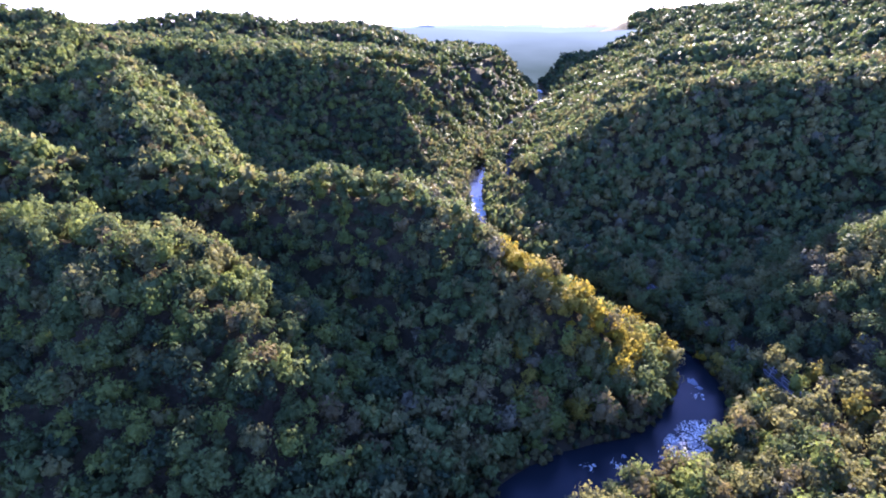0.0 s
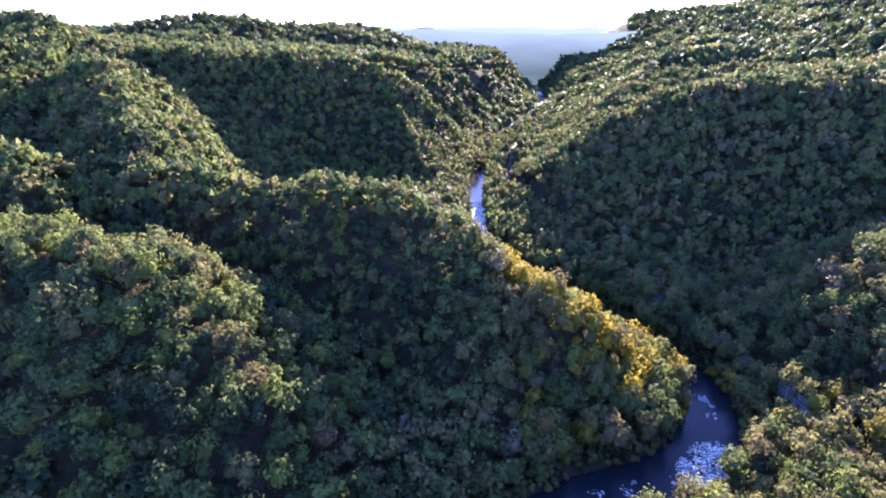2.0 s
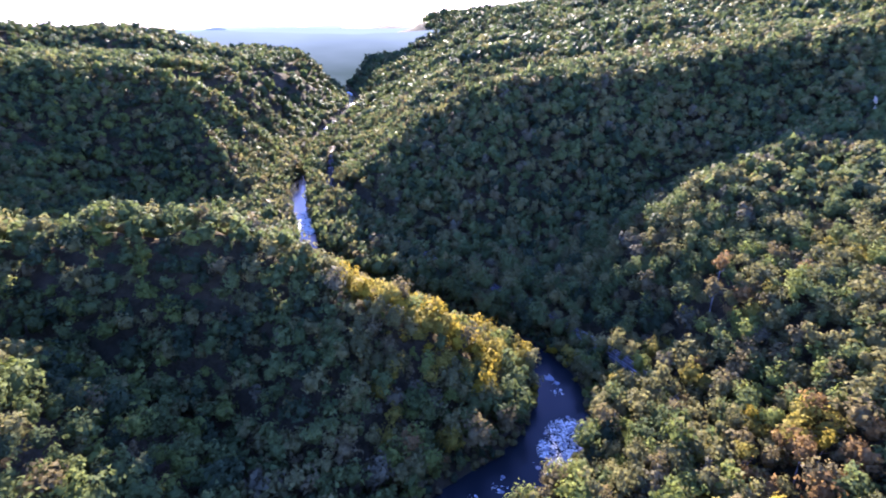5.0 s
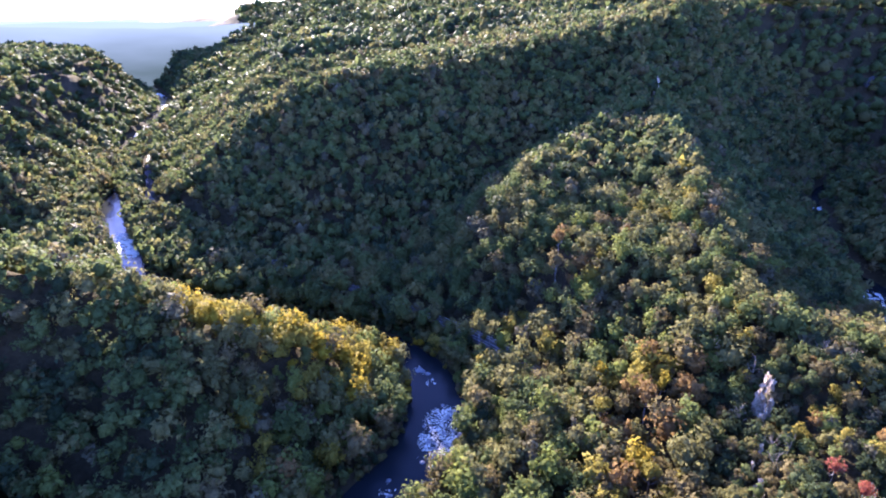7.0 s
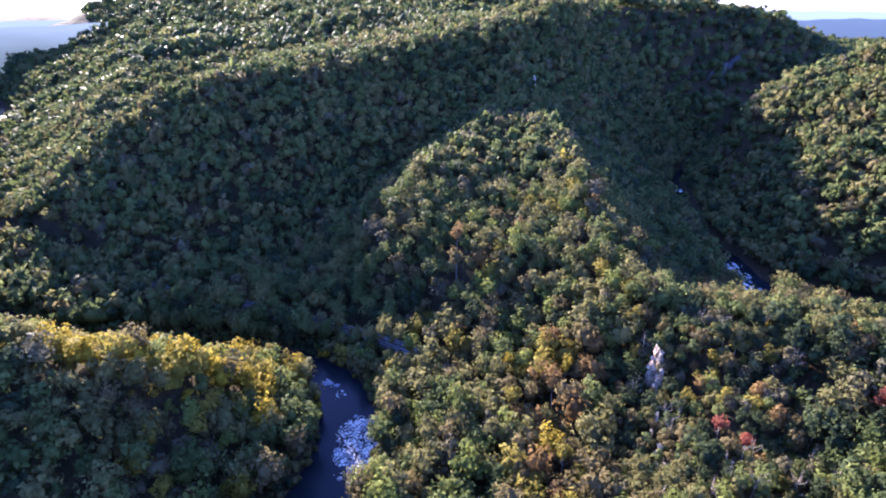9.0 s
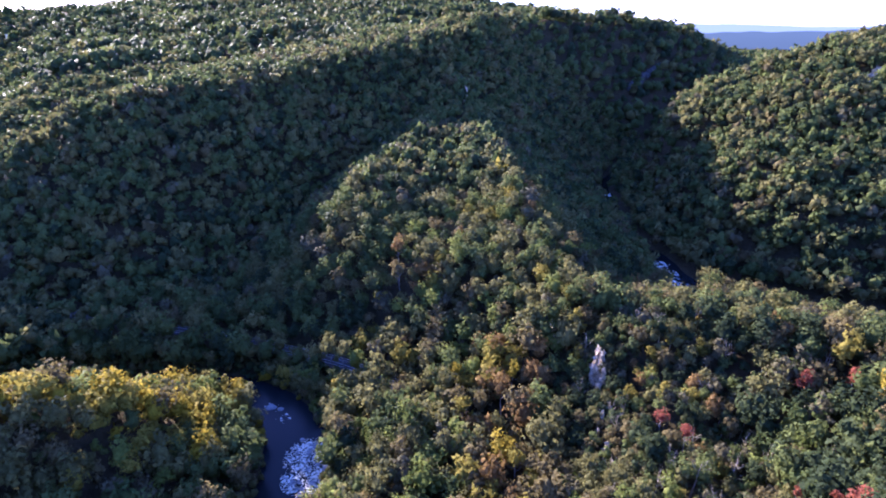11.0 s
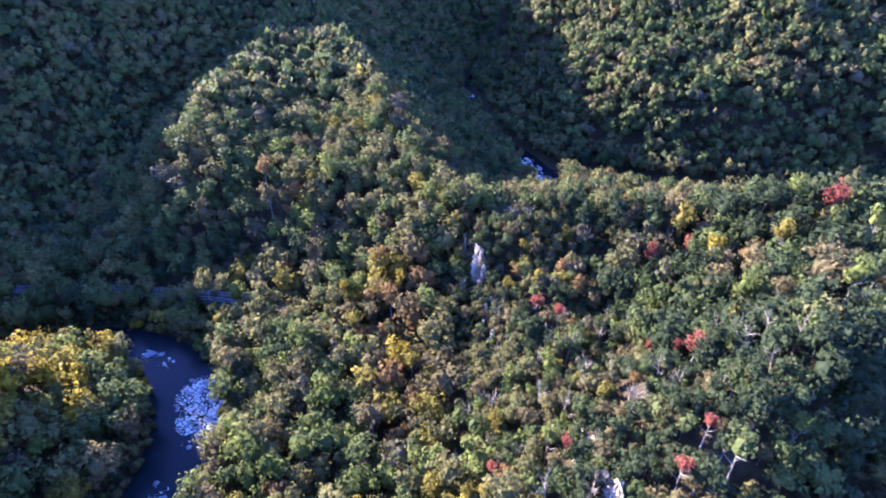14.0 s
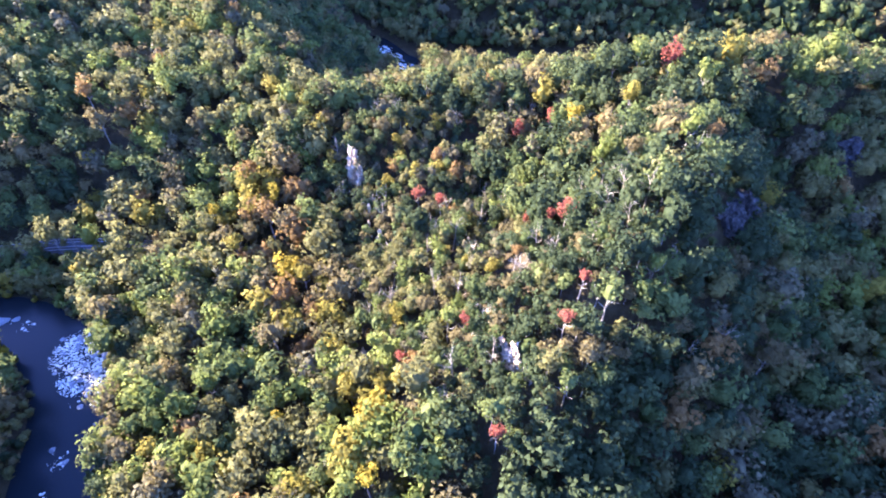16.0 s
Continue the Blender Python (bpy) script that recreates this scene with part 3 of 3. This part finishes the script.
def wood(spacing, dmin, dmax, seed, size, left, right, high=8.0, where=None):
    """Where the trees of one ring stand: x, y, ground, crown radius, height of the crown's middle, leaf colour."""
    x, y, rng = scatter(-dmax - 10, dmax + 10, 40 - dmax - 10, 40 + dmax + 10, spacing, seed)
    d = np.hypot(x - HOME[0], y - HOME[1])
    ang = np.degrees(np.arctan2(x, y + 40))
    keep = (d >= dmin) & (d < dmax) & (ang > left) & (ang < right) & (river_distance(x, y) > river_half(x, y) + 1.8) & (nearest(x, y, RAIL)[0] > np.where(y > 420, 5.0, 2.8))
    for cx, cy, w, h, back in CRAGS:
        f = 4.6 / math.hypot(cx, cy - 33)
        clear = back * min(1.0, size / 3.4)
        keep &= (np.hypot(x - cx, y - cy) > clear) & (np.hypot(x - cx * (1 - f), y - cy * (1 - f) - 33 * f) > clear)
    # open gravel banks beside the eastern rapids
    for cx, cy, w in [(284, 72, 12), (272, 66, 10), (300, 82, 8), (262, 62, 8), (418, 149, 10), (404, 143, 9)]:
        keep &= np.hypot(x - cx, y - cy) > w
    for mx, my, tone, mr in MARKED:
        u = 3.5 / math.hypot(mx, my - 33)
        keep &= (np.hypot(x - mx, y - my) > mr * 0.85) & (np.hypot(x - mx * (1 - u), y - my * (1 - u) - 33 * u) > max(mr - 2.2, 0) * 1.4)
    # nothing grows behind the hazy head of the valley
    keep &= (np.hypot(x, y) < 1420) | (np.degrees(np.arctan2(x, y)) > 17.8)
    if where is not None:
        keep &= where(x, y)
    x, y, d = x[keep], y[keep], d[keep]
    r = size * rng.uniform(0.65, 1.35, len(x))
    h = np.clip(rng.normal(high, 0.75, len(x)), 4, 12) * np.clip(r / size, 0.88, 1.12)
    tones = palette(x, y, rng.uniform(0, 1, len(x)), d)
    return [x, y, ground_height(x, y), r, h, tones], rng


def in_sight(x, y, z, slack=-4):
    """Which tree tops show over the land from above the river bend; the others may be coarser."""
    seen = np.ones(len(x), bool)
    for f in np.linspace(0.08, 0.96, 60):
        px, py, pz = x * f, 20 + (y - 20) * f, 131 + (z + 9 - 131) * f
        i, j = np.clip(np.searchsorted(gx, px), 1, nx - 1), np.clip(np.searchsorted(gy, py), 1, ny - 1)
        seen &= GZ[j, i] - slack < pz
    return seen & (y > -110)


def sheet(name, label, trees, templates, rng):
    return grow(name, label, *trees[:5], None, templates, rng, trees[5])


near, near_rng = wood(5.6, 0, 285, 21, 4.7, -56, 140, 8.2, lambda x, y: on_spur(x, y) & ~on_cliff(x, y))
low, low_rng = wood(3.7, 0, 225, 27, 2.7, 8, 140, 5.6, on_cliff)
near = [np.concatenate([a, b]) for a, b in zip(near, low)]
mx, my = np.array([m[0] for m in MARKED], float), np.array([m[1] for m in MARKED], float)
marked = [mx, my, ground_height(mx, my), np.array([m[3] for m in MARKED]), 6.6 + 1.35 * np.array([m[3] for m in MARKED]), np.array([m[2] for m in MARKED], dtype=object)]
# the trees nearest the near spur's crest line become things of their own
reach = nearest(near[0], near[1], [(150, 30), (119, -20), (90, 0), (64, 20), (60, 55), (110, 60)])[0]
pick = np.argsort(reach)[:266]
rest = np.ones(len(reach), bool)
rest[pick] = False
single = [np.concatenate([a[pick], b]) for a, b in zip(near, marked)]
near = [a[rest] for a in near]
show = in_sight(*near[:3])
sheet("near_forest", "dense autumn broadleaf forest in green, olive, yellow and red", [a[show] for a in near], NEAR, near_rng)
hidden = [a[~show] for a in near]
trees, rng = wood(5.9, 225, 620, 22, 5.1, -57, 125, where=lambda x, y: ~on_spur(x, y) | (np.hypot(x - HOME[0], y - HOME[1]) >= 285))
west, west_rng = wood(5.2, 0, 225, 25, 4.3, -56, 140, where=lambda x, y: ~on_spur(x, y))
show = in_sight(*west[:3])
sheet("west_forest", "dense shaded broadleaf forest across the river", [a[show] for a in west], WEST, west_rng)
hidden = [np.concatenate([a, b[~show]]) for a, b in zip(hidden, west)]
show = in_sight(*trees[:3])
sheet("mid_forest", "dense green and olive broadleaf forest on gorge slopes", [a[show] for a in trees], MID, rng)
hidden = [np.concatenate([a, b[~show]]) for a, b in zip(hidden, trees)]
sheet("folded_forest", "green broadleaf forest in the folds behind the ridges", hidden, FAR, rng)
trees, rng = wood(12.0, 620, 1500, 23, 7.2, -52, 112)
show = in_sight(*trees[:3], 5)
sheet("far_forest", "distant green broadleaf forest on plateau and ridges", [a[show] for a in trees], FAR, rng)
back = [a[~show][::8] for a in trees]
back[3] = back[3] * 2.4
trees, rng = wood(30, 1500, 3000, 24, 17, -52, 112)
show = in_sight(*trees[:3], 5)
sheet("horizon_forest", "far green forest on low ridges at the horizon", [a[show] for a in trees], FAR, rng)
rear = [a[~show][::6] for a in trees]
rear[3] = rear[3] * 2.0
sheet("sheltered_forest", "green forest in hollows beyond the far ridges", [np.concatenate([a, b]) for a, b in zip(back, rear)], FAR, rng)

# saplings and brush under the trees of the near spur
under, urng = wood(4.3, 0, 190, 29, 2.1, 3, 140, 3.6, on_spur)
show = in_sight(*under[:3])
sheet("understorey", "green and olive saplings and brush between the trees", [a[show] for a in under], BUSH, urng)

# low growth along the banks
sx, sy, brng = scatter(-30, 140, 60, 620, 2.7, 31)
gap = river_distance(sx, sy) - river_half(sx, sy)
near_bank = (gap > 0.2) & (gap < 15) & (nearest(sx, sy, RAIL)[0] > 4)
bx, by = sx[near_bank], sy[near_bank]
br = brng.uniform(1.3, 2.6, len(bx))
sheet("riverside_shrubs", "low green and brown shrubs along the river banks",
      [bx, by, ground_height(bx, by), br, br * brng.uniform(0.7, 1.3, len(bx)), palette(bx, by, brng.uniform(0, 0.9, len(bx)), bx)], FAR, brng)

# ---- single trees of the near spur ----


def part(name, mesh, parent, label="", at=None):
    """A mesh as one part of a thing."""
    ob = new(name, mesh)
    ob.parent = parent
    if at is not None:
        ob.matrix_local = at
    if label:
        tagged(ob, label)
    return ob


def mesh_data(name, verts, faces, mats):
    me = bpy.data.meshes.new(name)
    me.from_pydata([tuple(v) for v in verts], [], [tuple(int(i) for i in f) for f in faces])
    for m in mats:
        me.materials.append(m)
    return me


def tube(points, radii, sides=6):
    """A tapered tube along points: verts and quads."""
    points = [Vector(p) for p in points]
    verts, faces = [], []
    for k, (p, r) in enumerate(zip(points, radii)):
        d = (points[min(k + 1, len(points) - 1)] - points[max(k - 1, 0)]).normalized()
        q = d.to_track_quat("Z", "X")
        for s in range(sides):
            a = 2 * math.pi * s / sides
            verts.append(p + q @ Vector((math.cos(a) * r, math.sin(a) * r, 0)))
        if k:
            b = (k - 1) * sides
            faces += [(b + s, b + (s + 1) % sides, b + sides + (s + 1) % sides, b + sides + s) for s in range(sides)]
    return verts, faces


def joined(pieces):
    verts, faces = [], []
    for v, f in pieces:
        faces += [tuple(i + len(verts) for i in q) for q in f]
        verts += list(v)
    return verts, faces


def trunk_pieces(rng, height, thick, limbs):
    """A bent tapered trunk with limbs, for a tree of that height."""
    bend = rng.uniform(-0.35, 0.35, (5, 2)) * np.linspace(0, 1, 5)[:, None]
    line = [(bend[k][0], bend[k][1], height * f) for k, f in enumerate((-0.12, 0.15, 0.4, 0.7, 0.96))]
    pieces = [tube(line, [thick * 1.25, thick, thick * 0.8, thick * 0.5, thick * 0.2])]
    for k in range(limbs):
        f = rng.uniform(0.4, 0.85)
        a = 2 * math.pi * (k + rng.uniform(0, 0.6)) / limbs
        out = height * rng.uniform(0.16, 0.3)
        p = Vector((np.interp(f, [0, 1], [0, bend[4][0]]), np.interp(f, [0, 1], [0, bend[4][1]]), height * f))
        mid = p + Vector((math.cos(a) * out * 0.5, math.sin(a) * out * 0.5, out * 0.35))
        end = p + Vector((math.cos(a + 0.3) * out, math.sin(a + 0.3) * out, out * rng.uniform(0.6, 1.0)))
        pieces.append(tube([p, mid, end], [thick * 0.42, thick * 0.3, thick * 0.1], 5))
    return pieces


srng = np.random.RandomState(41)
TRUNKS = [mesh_data("trunk", *joined(trunk_pieces(srng, 1.0 * 10, 0.2, 4)), [BARK]) for _ in range(4)]
CROWNS = {}
for tone in LEAF_NAMES:
    for k in range(6):
        tv, tf, tn = NEAR[(k * 3 + len(tone)) % len(NEAR)]
        CROWNS[tone, k] = mesh_data("crown", tv, tf, [LEAF[tone]])
        CROWNS[tone, k].attributes.new("tone", "FLOAT", "FACE").data.foreach_set("value", np.full(len(tf), (k * 2 + 1) % 6 / 5, np.float32))
        CROWNS[tone, k].attributes.new("custom_normal", "FLOAT_VECTOR", "POINT").data.foreach_set("vector", tn.astype(np.float32).ravel())
TREE_LABEL = {
    "green": "broadleaf tree with a dense green crown on the slope",
    "olive": "broadleaf tree with an olive-tan autumn crown on the slope",
    "dark": "dark green evergreen-looking tree on the steep slope",
    "lime": "broadleaf tree with a bright lime-green crown",
    "yellow": "autumn tree with a golden yellow crown",
    "gold": "autumn tree with a bright golden crown on the slope",
    "orange": "autumn tree with an orange-brown crown",
    "red": "autumn tree with a small bright red crown",
    "brown": "broadleaf tree with a dry brown autumn crown",
    "grey": "thin half-bare tree with a grey-brown twiggy crown",
}
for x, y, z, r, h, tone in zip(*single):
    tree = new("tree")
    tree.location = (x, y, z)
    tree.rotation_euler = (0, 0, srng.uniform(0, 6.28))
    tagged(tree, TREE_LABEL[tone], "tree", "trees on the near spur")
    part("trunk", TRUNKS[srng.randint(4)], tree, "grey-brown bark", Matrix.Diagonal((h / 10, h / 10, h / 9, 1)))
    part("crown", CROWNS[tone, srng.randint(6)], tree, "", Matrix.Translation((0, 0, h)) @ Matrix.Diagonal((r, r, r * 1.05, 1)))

# leafless trees with pale limbs


def bare_tree_meshes(rng):
    """Trunk, limbs and a spray of twigs, 12 m tall."""
    trunk = mesh_data("trunk", *joined([tube([(0, 0, -1.2), (0.1, 0, 2.5), (0.25, 0.1, 6), (0.2, 0.3, 9.2), (0.3, 0.3, 12)], [0.26, 0.2, 0.15, 0.09, 0.03])]), [PALE_BARK])
    limbs, twigs = [], []
    for k in range(7):
        f, a = rng.uniform(4, 10.5), rng.uniform(0, 6.28)
        out = rng.uniform(1.6, 3.0) * (1.25 - f / 14)
        p = Vector((0.2, 0.15, f))
        mid = p + Vector((math.cos(a) * out * 0.55, math.sin(a) * out * 0.55, out * 0.4))
        end = p + Vector((math.cos(a + 0.2) * out, math.sin(a + 0.2) * out, out * 1.1))
        limbs.append(mesh_data("limb", *tube([p, mid, end], [0.1, 0.065, 0.025], 5), [PALE_BARK]))
        for j in range(5):
            s = mid.lerp(end, rng.uniform(0, 1))
            w = Vector(rng.normal(size=3)) * 0.5 + Vector((math.cos(a) * 0.5, math.sin(a) * 0.5, 0.8))
            twigs.append(tube([s, s + w * 0.6, s + w * 1.2 + Vector(rng.normal(size=3)) * 0.15], [0.03, 0.022, 0.012], 3))
    return trunk, limbs, mesh_data("twig_spray", *joined(twigs), [PALE_BARK])


BARE = [bare_tree_meshes(srng) for _ in range(4)]
spots = [(170, -1), (173, 30), (168, 12), (120, -6), (116, 2), (126, 20), (92, 4), (70, 26), (132, 60), (128, 58), (154, 76), (140, 72), (160, 52), (165, -22), (96, 46), (106, 30), (58, 40)]
spots += [(srng.uniform(50, 165), srng.uniform(-15, 95)) for _ in range(26)]
spots += [(srng.uniform(70, 175), srng.uniform(-30, 60)) for _ in range(45)]
for x, y in spots:
    bare = new("bare_tree")
    s = srng.uniform(0.75, 1.1)
    bare.matrix_world = pose(x, y, float(ground_height(np.array([x]), np.array([y]))[0]), srng.uniform(-7, 7), srng.uniform(-7, 7), srng.uniform(0, 360)) @ Matrix.Diagonal((s, s, s, 1))
    tagged(bare, "leafless tree with pale grey trunk and bare limbs", "bare tree", "leafless trees on the near spur")
    trunk, limbs, twigs = BARE[srng.randint(4)]
    part("trunk", trunk, bare)
    for limb in limbs:
        part("limb", limb, bare)
    tagged(part("twig_spray", twigs, bare), "fine bare pale twigs", kind="stuff")

# ---- rock faces ----


def crag(rng, w, h, stone):
    """A broken sandstone face, about 2w wide and h high: shelves, upright cracks and a ragged top."""
    bm = bmesh.new()
    bmesh.ops.create_icosphere(bm, subdivisions=4, radius=1.0)
    seed = Vector(rng.uniform(0, 50, 3))
    lean = rng.uniform(-0.5, 0.5)
    for v in bm.verts:
        p = v.co.copy()
        p = p.lerp(p / max(abs(p.x), abs(p.y), abs(p.z)), 0.85)
        big = noise.fractal(Vector((p.x * 0.9, p.y * 1.2, p.z * 2.2)) + seed, 0.9, 2.0, 3)
        blocks = noise.cell(Vector((p.x * 1.6, p.y * 1.9 + 0.5 * big, p.z * 4.6 + 0.6 * big)) + seed)
        fine = noise.fractal(Vector((p.x * 5, p.y * 6, p.z * 5)) + seed, 0.6, 2.2, 4)
        s = 1 + 0.7 * big + 0.9 * (blocks - 0.5) + 0.45 * fine
        taper = 1.0 - 0.3 * p.z
        top = noise.fractal(Vector((p.x * 1.8, p.y * 2.4, 0)) + seed, 0.8, 2.0, 2)
        v.co = Vector((p.x * s * w * 0.65 * taper, p.y * s * w * taper + lean * w * p.z, (p.z * (1 + 0.45 * top + 0.1 * big) + 0.75) * h * 0.5))
    me = bpy.data.meshes.new("rock_outcrop")
    bm.to_mesh(me)
    bm.free()
    me.materials.append(stone)
    return me


for x, y, w, h, back in CRAGS:
    # crags on the shadowed south flank take the stone with shade in its colour
    ob = new("rock_outcrop", crag(srng, w, h, SHADED_ROCK if y < -20 and x < 200 else ROCK))
    ob.matrix_world = pose(x, y, float(ground_height(np.array([float(x)]), np.array([float(y)]))[0]), 0, 0, srng.uniform(-70, -30))
    tagged(ob, "pale weathered sandstone outcrop between trees" if x < 140 or x > 300 else "tall pale grey sandstone crag on the wooded slope", "rock", "rock outcrops in the gorge")

# long broken ledges under the far rim
for x0, y0, x1, y1 in [(655, 207, 735, 192)]:
    ledge = new("cliff_ledge")
    ledge.location = (x0, y0, float(ground_height(np.array([float(x0)]), np.array([float(y0)]))[0]))
    tagged(ledge, "long broken sandstone ledge below the wooded rim", "cliff", "far cliff ledges")
    for k in range(12):
        f = (k + 0.5) / 12
        x, y = x0 + (x1 - x0) * f, y0 + (y1 - y0) * f + srng.uniform(-2, 2)
        z = float(ground_height(np.array([x]), np.array([y]))[0]) - ledge.location.z
        slab = bmesh.new()
        bmesh.ops.create_icosphere(slab, subdivisions=2, radius=1.0)
        s = srng.uniform(0.7, 1.3, 3)
        for v in slab.verts:
            n = noise.fractal(v.co * 2 + Vector((k * 9, x0, 0)), 0.7, 2.1, 3)
            v.co = Vector((v.co.x * 4 * s[0], v.co.y * 3 * s[1], v.co.z * 5 * s[2])) * (1 + 0.25 * n) + Vector((x - x0, y - y0, z + 2))
        me = bpy.data.meshes.new("slab")
        slab.to_mesh(me)
        slab.free()
        me.materials.append(SHADED_ROCK)
        part("slab", me, ledge)

# ---- the river's rapids ----


def white_water(name, label, spots, step, rough, cover):
    """Broken white water: a ragged crust over the surface, pierced where the water runs dark."""
    verts, faces = [], []
    for cx, cy, rx, ry in spots:
        u, v = np.meshgrid(np.arange(-rx, rx + step, step), np.arange(-ry, ry + step, step))
        x, y = (cx + u).ravel(), (cy + v).ravel()
        edge = 1 - np.sqrt((u / rx) ** 2 + (v / ry) ** 2).ravel()
        high = [noise.fractal(Vector((a / rough, b / rough * 0.7, 3.1)), 0.55, 2.1, 6) for a, b in zip(x, y)]
        wide = [noise.fractal(Vector((a / rough / 6, b / rough / 6, 7.7)), 0.7, 2.0, 3) for a, b in zip(x, y)]
        z = (np.array(high) * 1.25 + cover + np.minimum(edge, 0.4) * 1.1 + np.array(wide) * 0.6 - 0.45) * step * 1.6
        k, rows = u.shape[1], u.shape[0]
        q = (np.arange(rows - 1)[:, None] * k + np.arange(k - 1)[None, :]).ravel()
        q = q[(z[q] > -0.1) & (edge[q] > 0) & (river_distance(x[q], y[q]) < river_half(x[q], y[q]) + 1)]
        f = np.stack([q, q + 1, q + k + 1, q + k], 1)
        faces.append(f + sum(len(w) for w in verts))
        verts.append(np.stack([x, y, z], 1))
    ob = mesh_object(name, np.concatenate(verts), np.concatenate(faces), [FOAM])
    return tagged(ob, label, "white water", kind="stuff")


white_water("rapids", "white rapids breaking over stones in the river bend", [(90, 147, 8, 7), (82, 140, 7, 7)], 0.12, 0.5, 0.02)
white_water("ripples", "small white ripples on the dark river", [(100, 176, 3, 4), (98, 167, 3, 3), (72, 137, 4, 3), (58, 133, 4, 3), (46, 131, 4, 3)], 0.2, 0.9, -0.62)
white_water("upper_rapids", "sparkling rapids below the calm pool upstream", [(27, 400, 10, 26)], 0.4, 2.2, 0.22)
# the far river's sun glint, laid on as white crust
white_water("distant_glint", "bright streak of glint on the distant river, laid on as white crust", [(105, 780, 10, 24), (122, 825, 10, 26), (187, 1020, 12, 26), (205, 1200, 12, 30)], 1.2, 8, 0.3)
white_water("east_rapids", "white water in the shaded eastern valley", [(290, 71, 7, 6), (301, 77, 7, 6), (312, 84, 7, 6), (436, 157, 9, 6)], 0.35, 1.6, -0.02)


def boulder(rng):
    bm = bmesh.new()
    bmesh.ops.create_icosphere(bm, subdivisions=2, radius=1.0)
    seed = Vector(rng.uniform(0, 50, 3))
    for v in bm.verts:
        n = noise.fractal(v.co * 1.3 + seed, 0.8, 2.0, 3)
        v.co = v.co * (1 + 0.3 * n)
        v.co.z *= 0.7
    me = bpy.data.meshes.new("boulder")
    bm.to_mesh(me)
    bm.free()
    me.materials.append(WET_STONE)
    return me


BOULDERS = [boulder(srng) for _ in range(6)]
places = [(100, 176, 2.4), (90, 136, 2.6), (91.5, 139, 2.2), (101, 172, 1.3), (57, 131, 1.2), (60, 136, 0.9)]
for _ in range(60):
    f = srng.uniform(0, 1)
    places.append((72 + 22 * f + srng.uniform(-6, 6), 126 + 26 * f + srng.uniform(-6, 6), srng.uniform(0.4, 1.2)))
places += [(srng.uniform(20, 33), srng.uniform(382, 424), srng.uniform(0.8, 1.8)) for _ in range(14)]
places += [(srng.uniform(290, 304), srng.uniform(64, 90), srng.uniform(0.6, 1.4)) for _ in range(8)]
for x, y, s in places:
    ob = new("boulder", BOULDERS[srng.randint(6)])
    bed = float(ground_height(np.array([x]), np.array([y]))[0])
    ob.matrix_world = pose(x, y, max(bed, 0.05 - 0.35 * s), 0, 0, srng.uniform(0, 360)) @ Matrix.Diagonal((s, s * srng.uniform(0.7, 1.2), s * srng.uniform(0.7, 1.1), 1))
    tagged(ob, "wet grey boulder standing in the river rapids", "boulder", "river boulders")

# ---- railway on the east bank ----


def ribbon(line, offsets, heights, step):
    """A strip along a line with that cross-section: verts and quads."""
    c, nrm = along(line, step)
    z = 5.6 + 0 * c[:, 0]
    v = np.concatenate([c[:, None, :] + nrm[:, None, :] * np.array(offsets)[None, :, None], (z[:, None] + np.array(heights)[None, :])[:, :, None]], 2)
    n, k = len(c), len(offsets)
    q = (np.arange(n - 1)[:, None] * k + np.arange(k - 1)[None, :]).ravel()
    return v.reshape(-1, 3), np.stack([q, q + 1, q + k + 1, q + k], 1)


bed_v, bed_f = ribbon(RAIL, [-4.0, -3.1, 3.1, 4.0], [-0.6, 0.25, 0.25, -0.6], 3.0)
railway = mesh_object("railway", bed_v, bed_f, [BALLAST])
tagged(railway, "double railway track on pale ballast along the river bank", "railway", kind="structure")
for o in (-2.6, -1.16, 1.16, 2.6):
    v, f = ribbon(RAIL, [o - 0.06, o - 0.06, o + 0.06, o + 0.06], [0.25, 0.46, 0.46, 0.25], 3.0)
    mesh_object("rail", v, f, [STEEL], parent=railway)

# ---- the distance ----


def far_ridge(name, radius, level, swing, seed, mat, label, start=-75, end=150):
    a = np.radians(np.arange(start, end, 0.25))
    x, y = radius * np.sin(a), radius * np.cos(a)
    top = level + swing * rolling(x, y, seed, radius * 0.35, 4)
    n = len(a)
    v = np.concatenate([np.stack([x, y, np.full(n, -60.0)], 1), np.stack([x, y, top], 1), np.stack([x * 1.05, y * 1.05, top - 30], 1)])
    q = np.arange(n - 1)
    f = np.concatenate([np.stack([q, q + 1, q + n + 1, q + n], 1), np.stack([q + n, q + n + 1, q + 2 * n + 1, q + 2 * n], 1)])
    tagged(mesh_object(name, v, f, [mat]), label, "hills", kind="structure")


# glowing backdrop ridges, the haze set into their colours
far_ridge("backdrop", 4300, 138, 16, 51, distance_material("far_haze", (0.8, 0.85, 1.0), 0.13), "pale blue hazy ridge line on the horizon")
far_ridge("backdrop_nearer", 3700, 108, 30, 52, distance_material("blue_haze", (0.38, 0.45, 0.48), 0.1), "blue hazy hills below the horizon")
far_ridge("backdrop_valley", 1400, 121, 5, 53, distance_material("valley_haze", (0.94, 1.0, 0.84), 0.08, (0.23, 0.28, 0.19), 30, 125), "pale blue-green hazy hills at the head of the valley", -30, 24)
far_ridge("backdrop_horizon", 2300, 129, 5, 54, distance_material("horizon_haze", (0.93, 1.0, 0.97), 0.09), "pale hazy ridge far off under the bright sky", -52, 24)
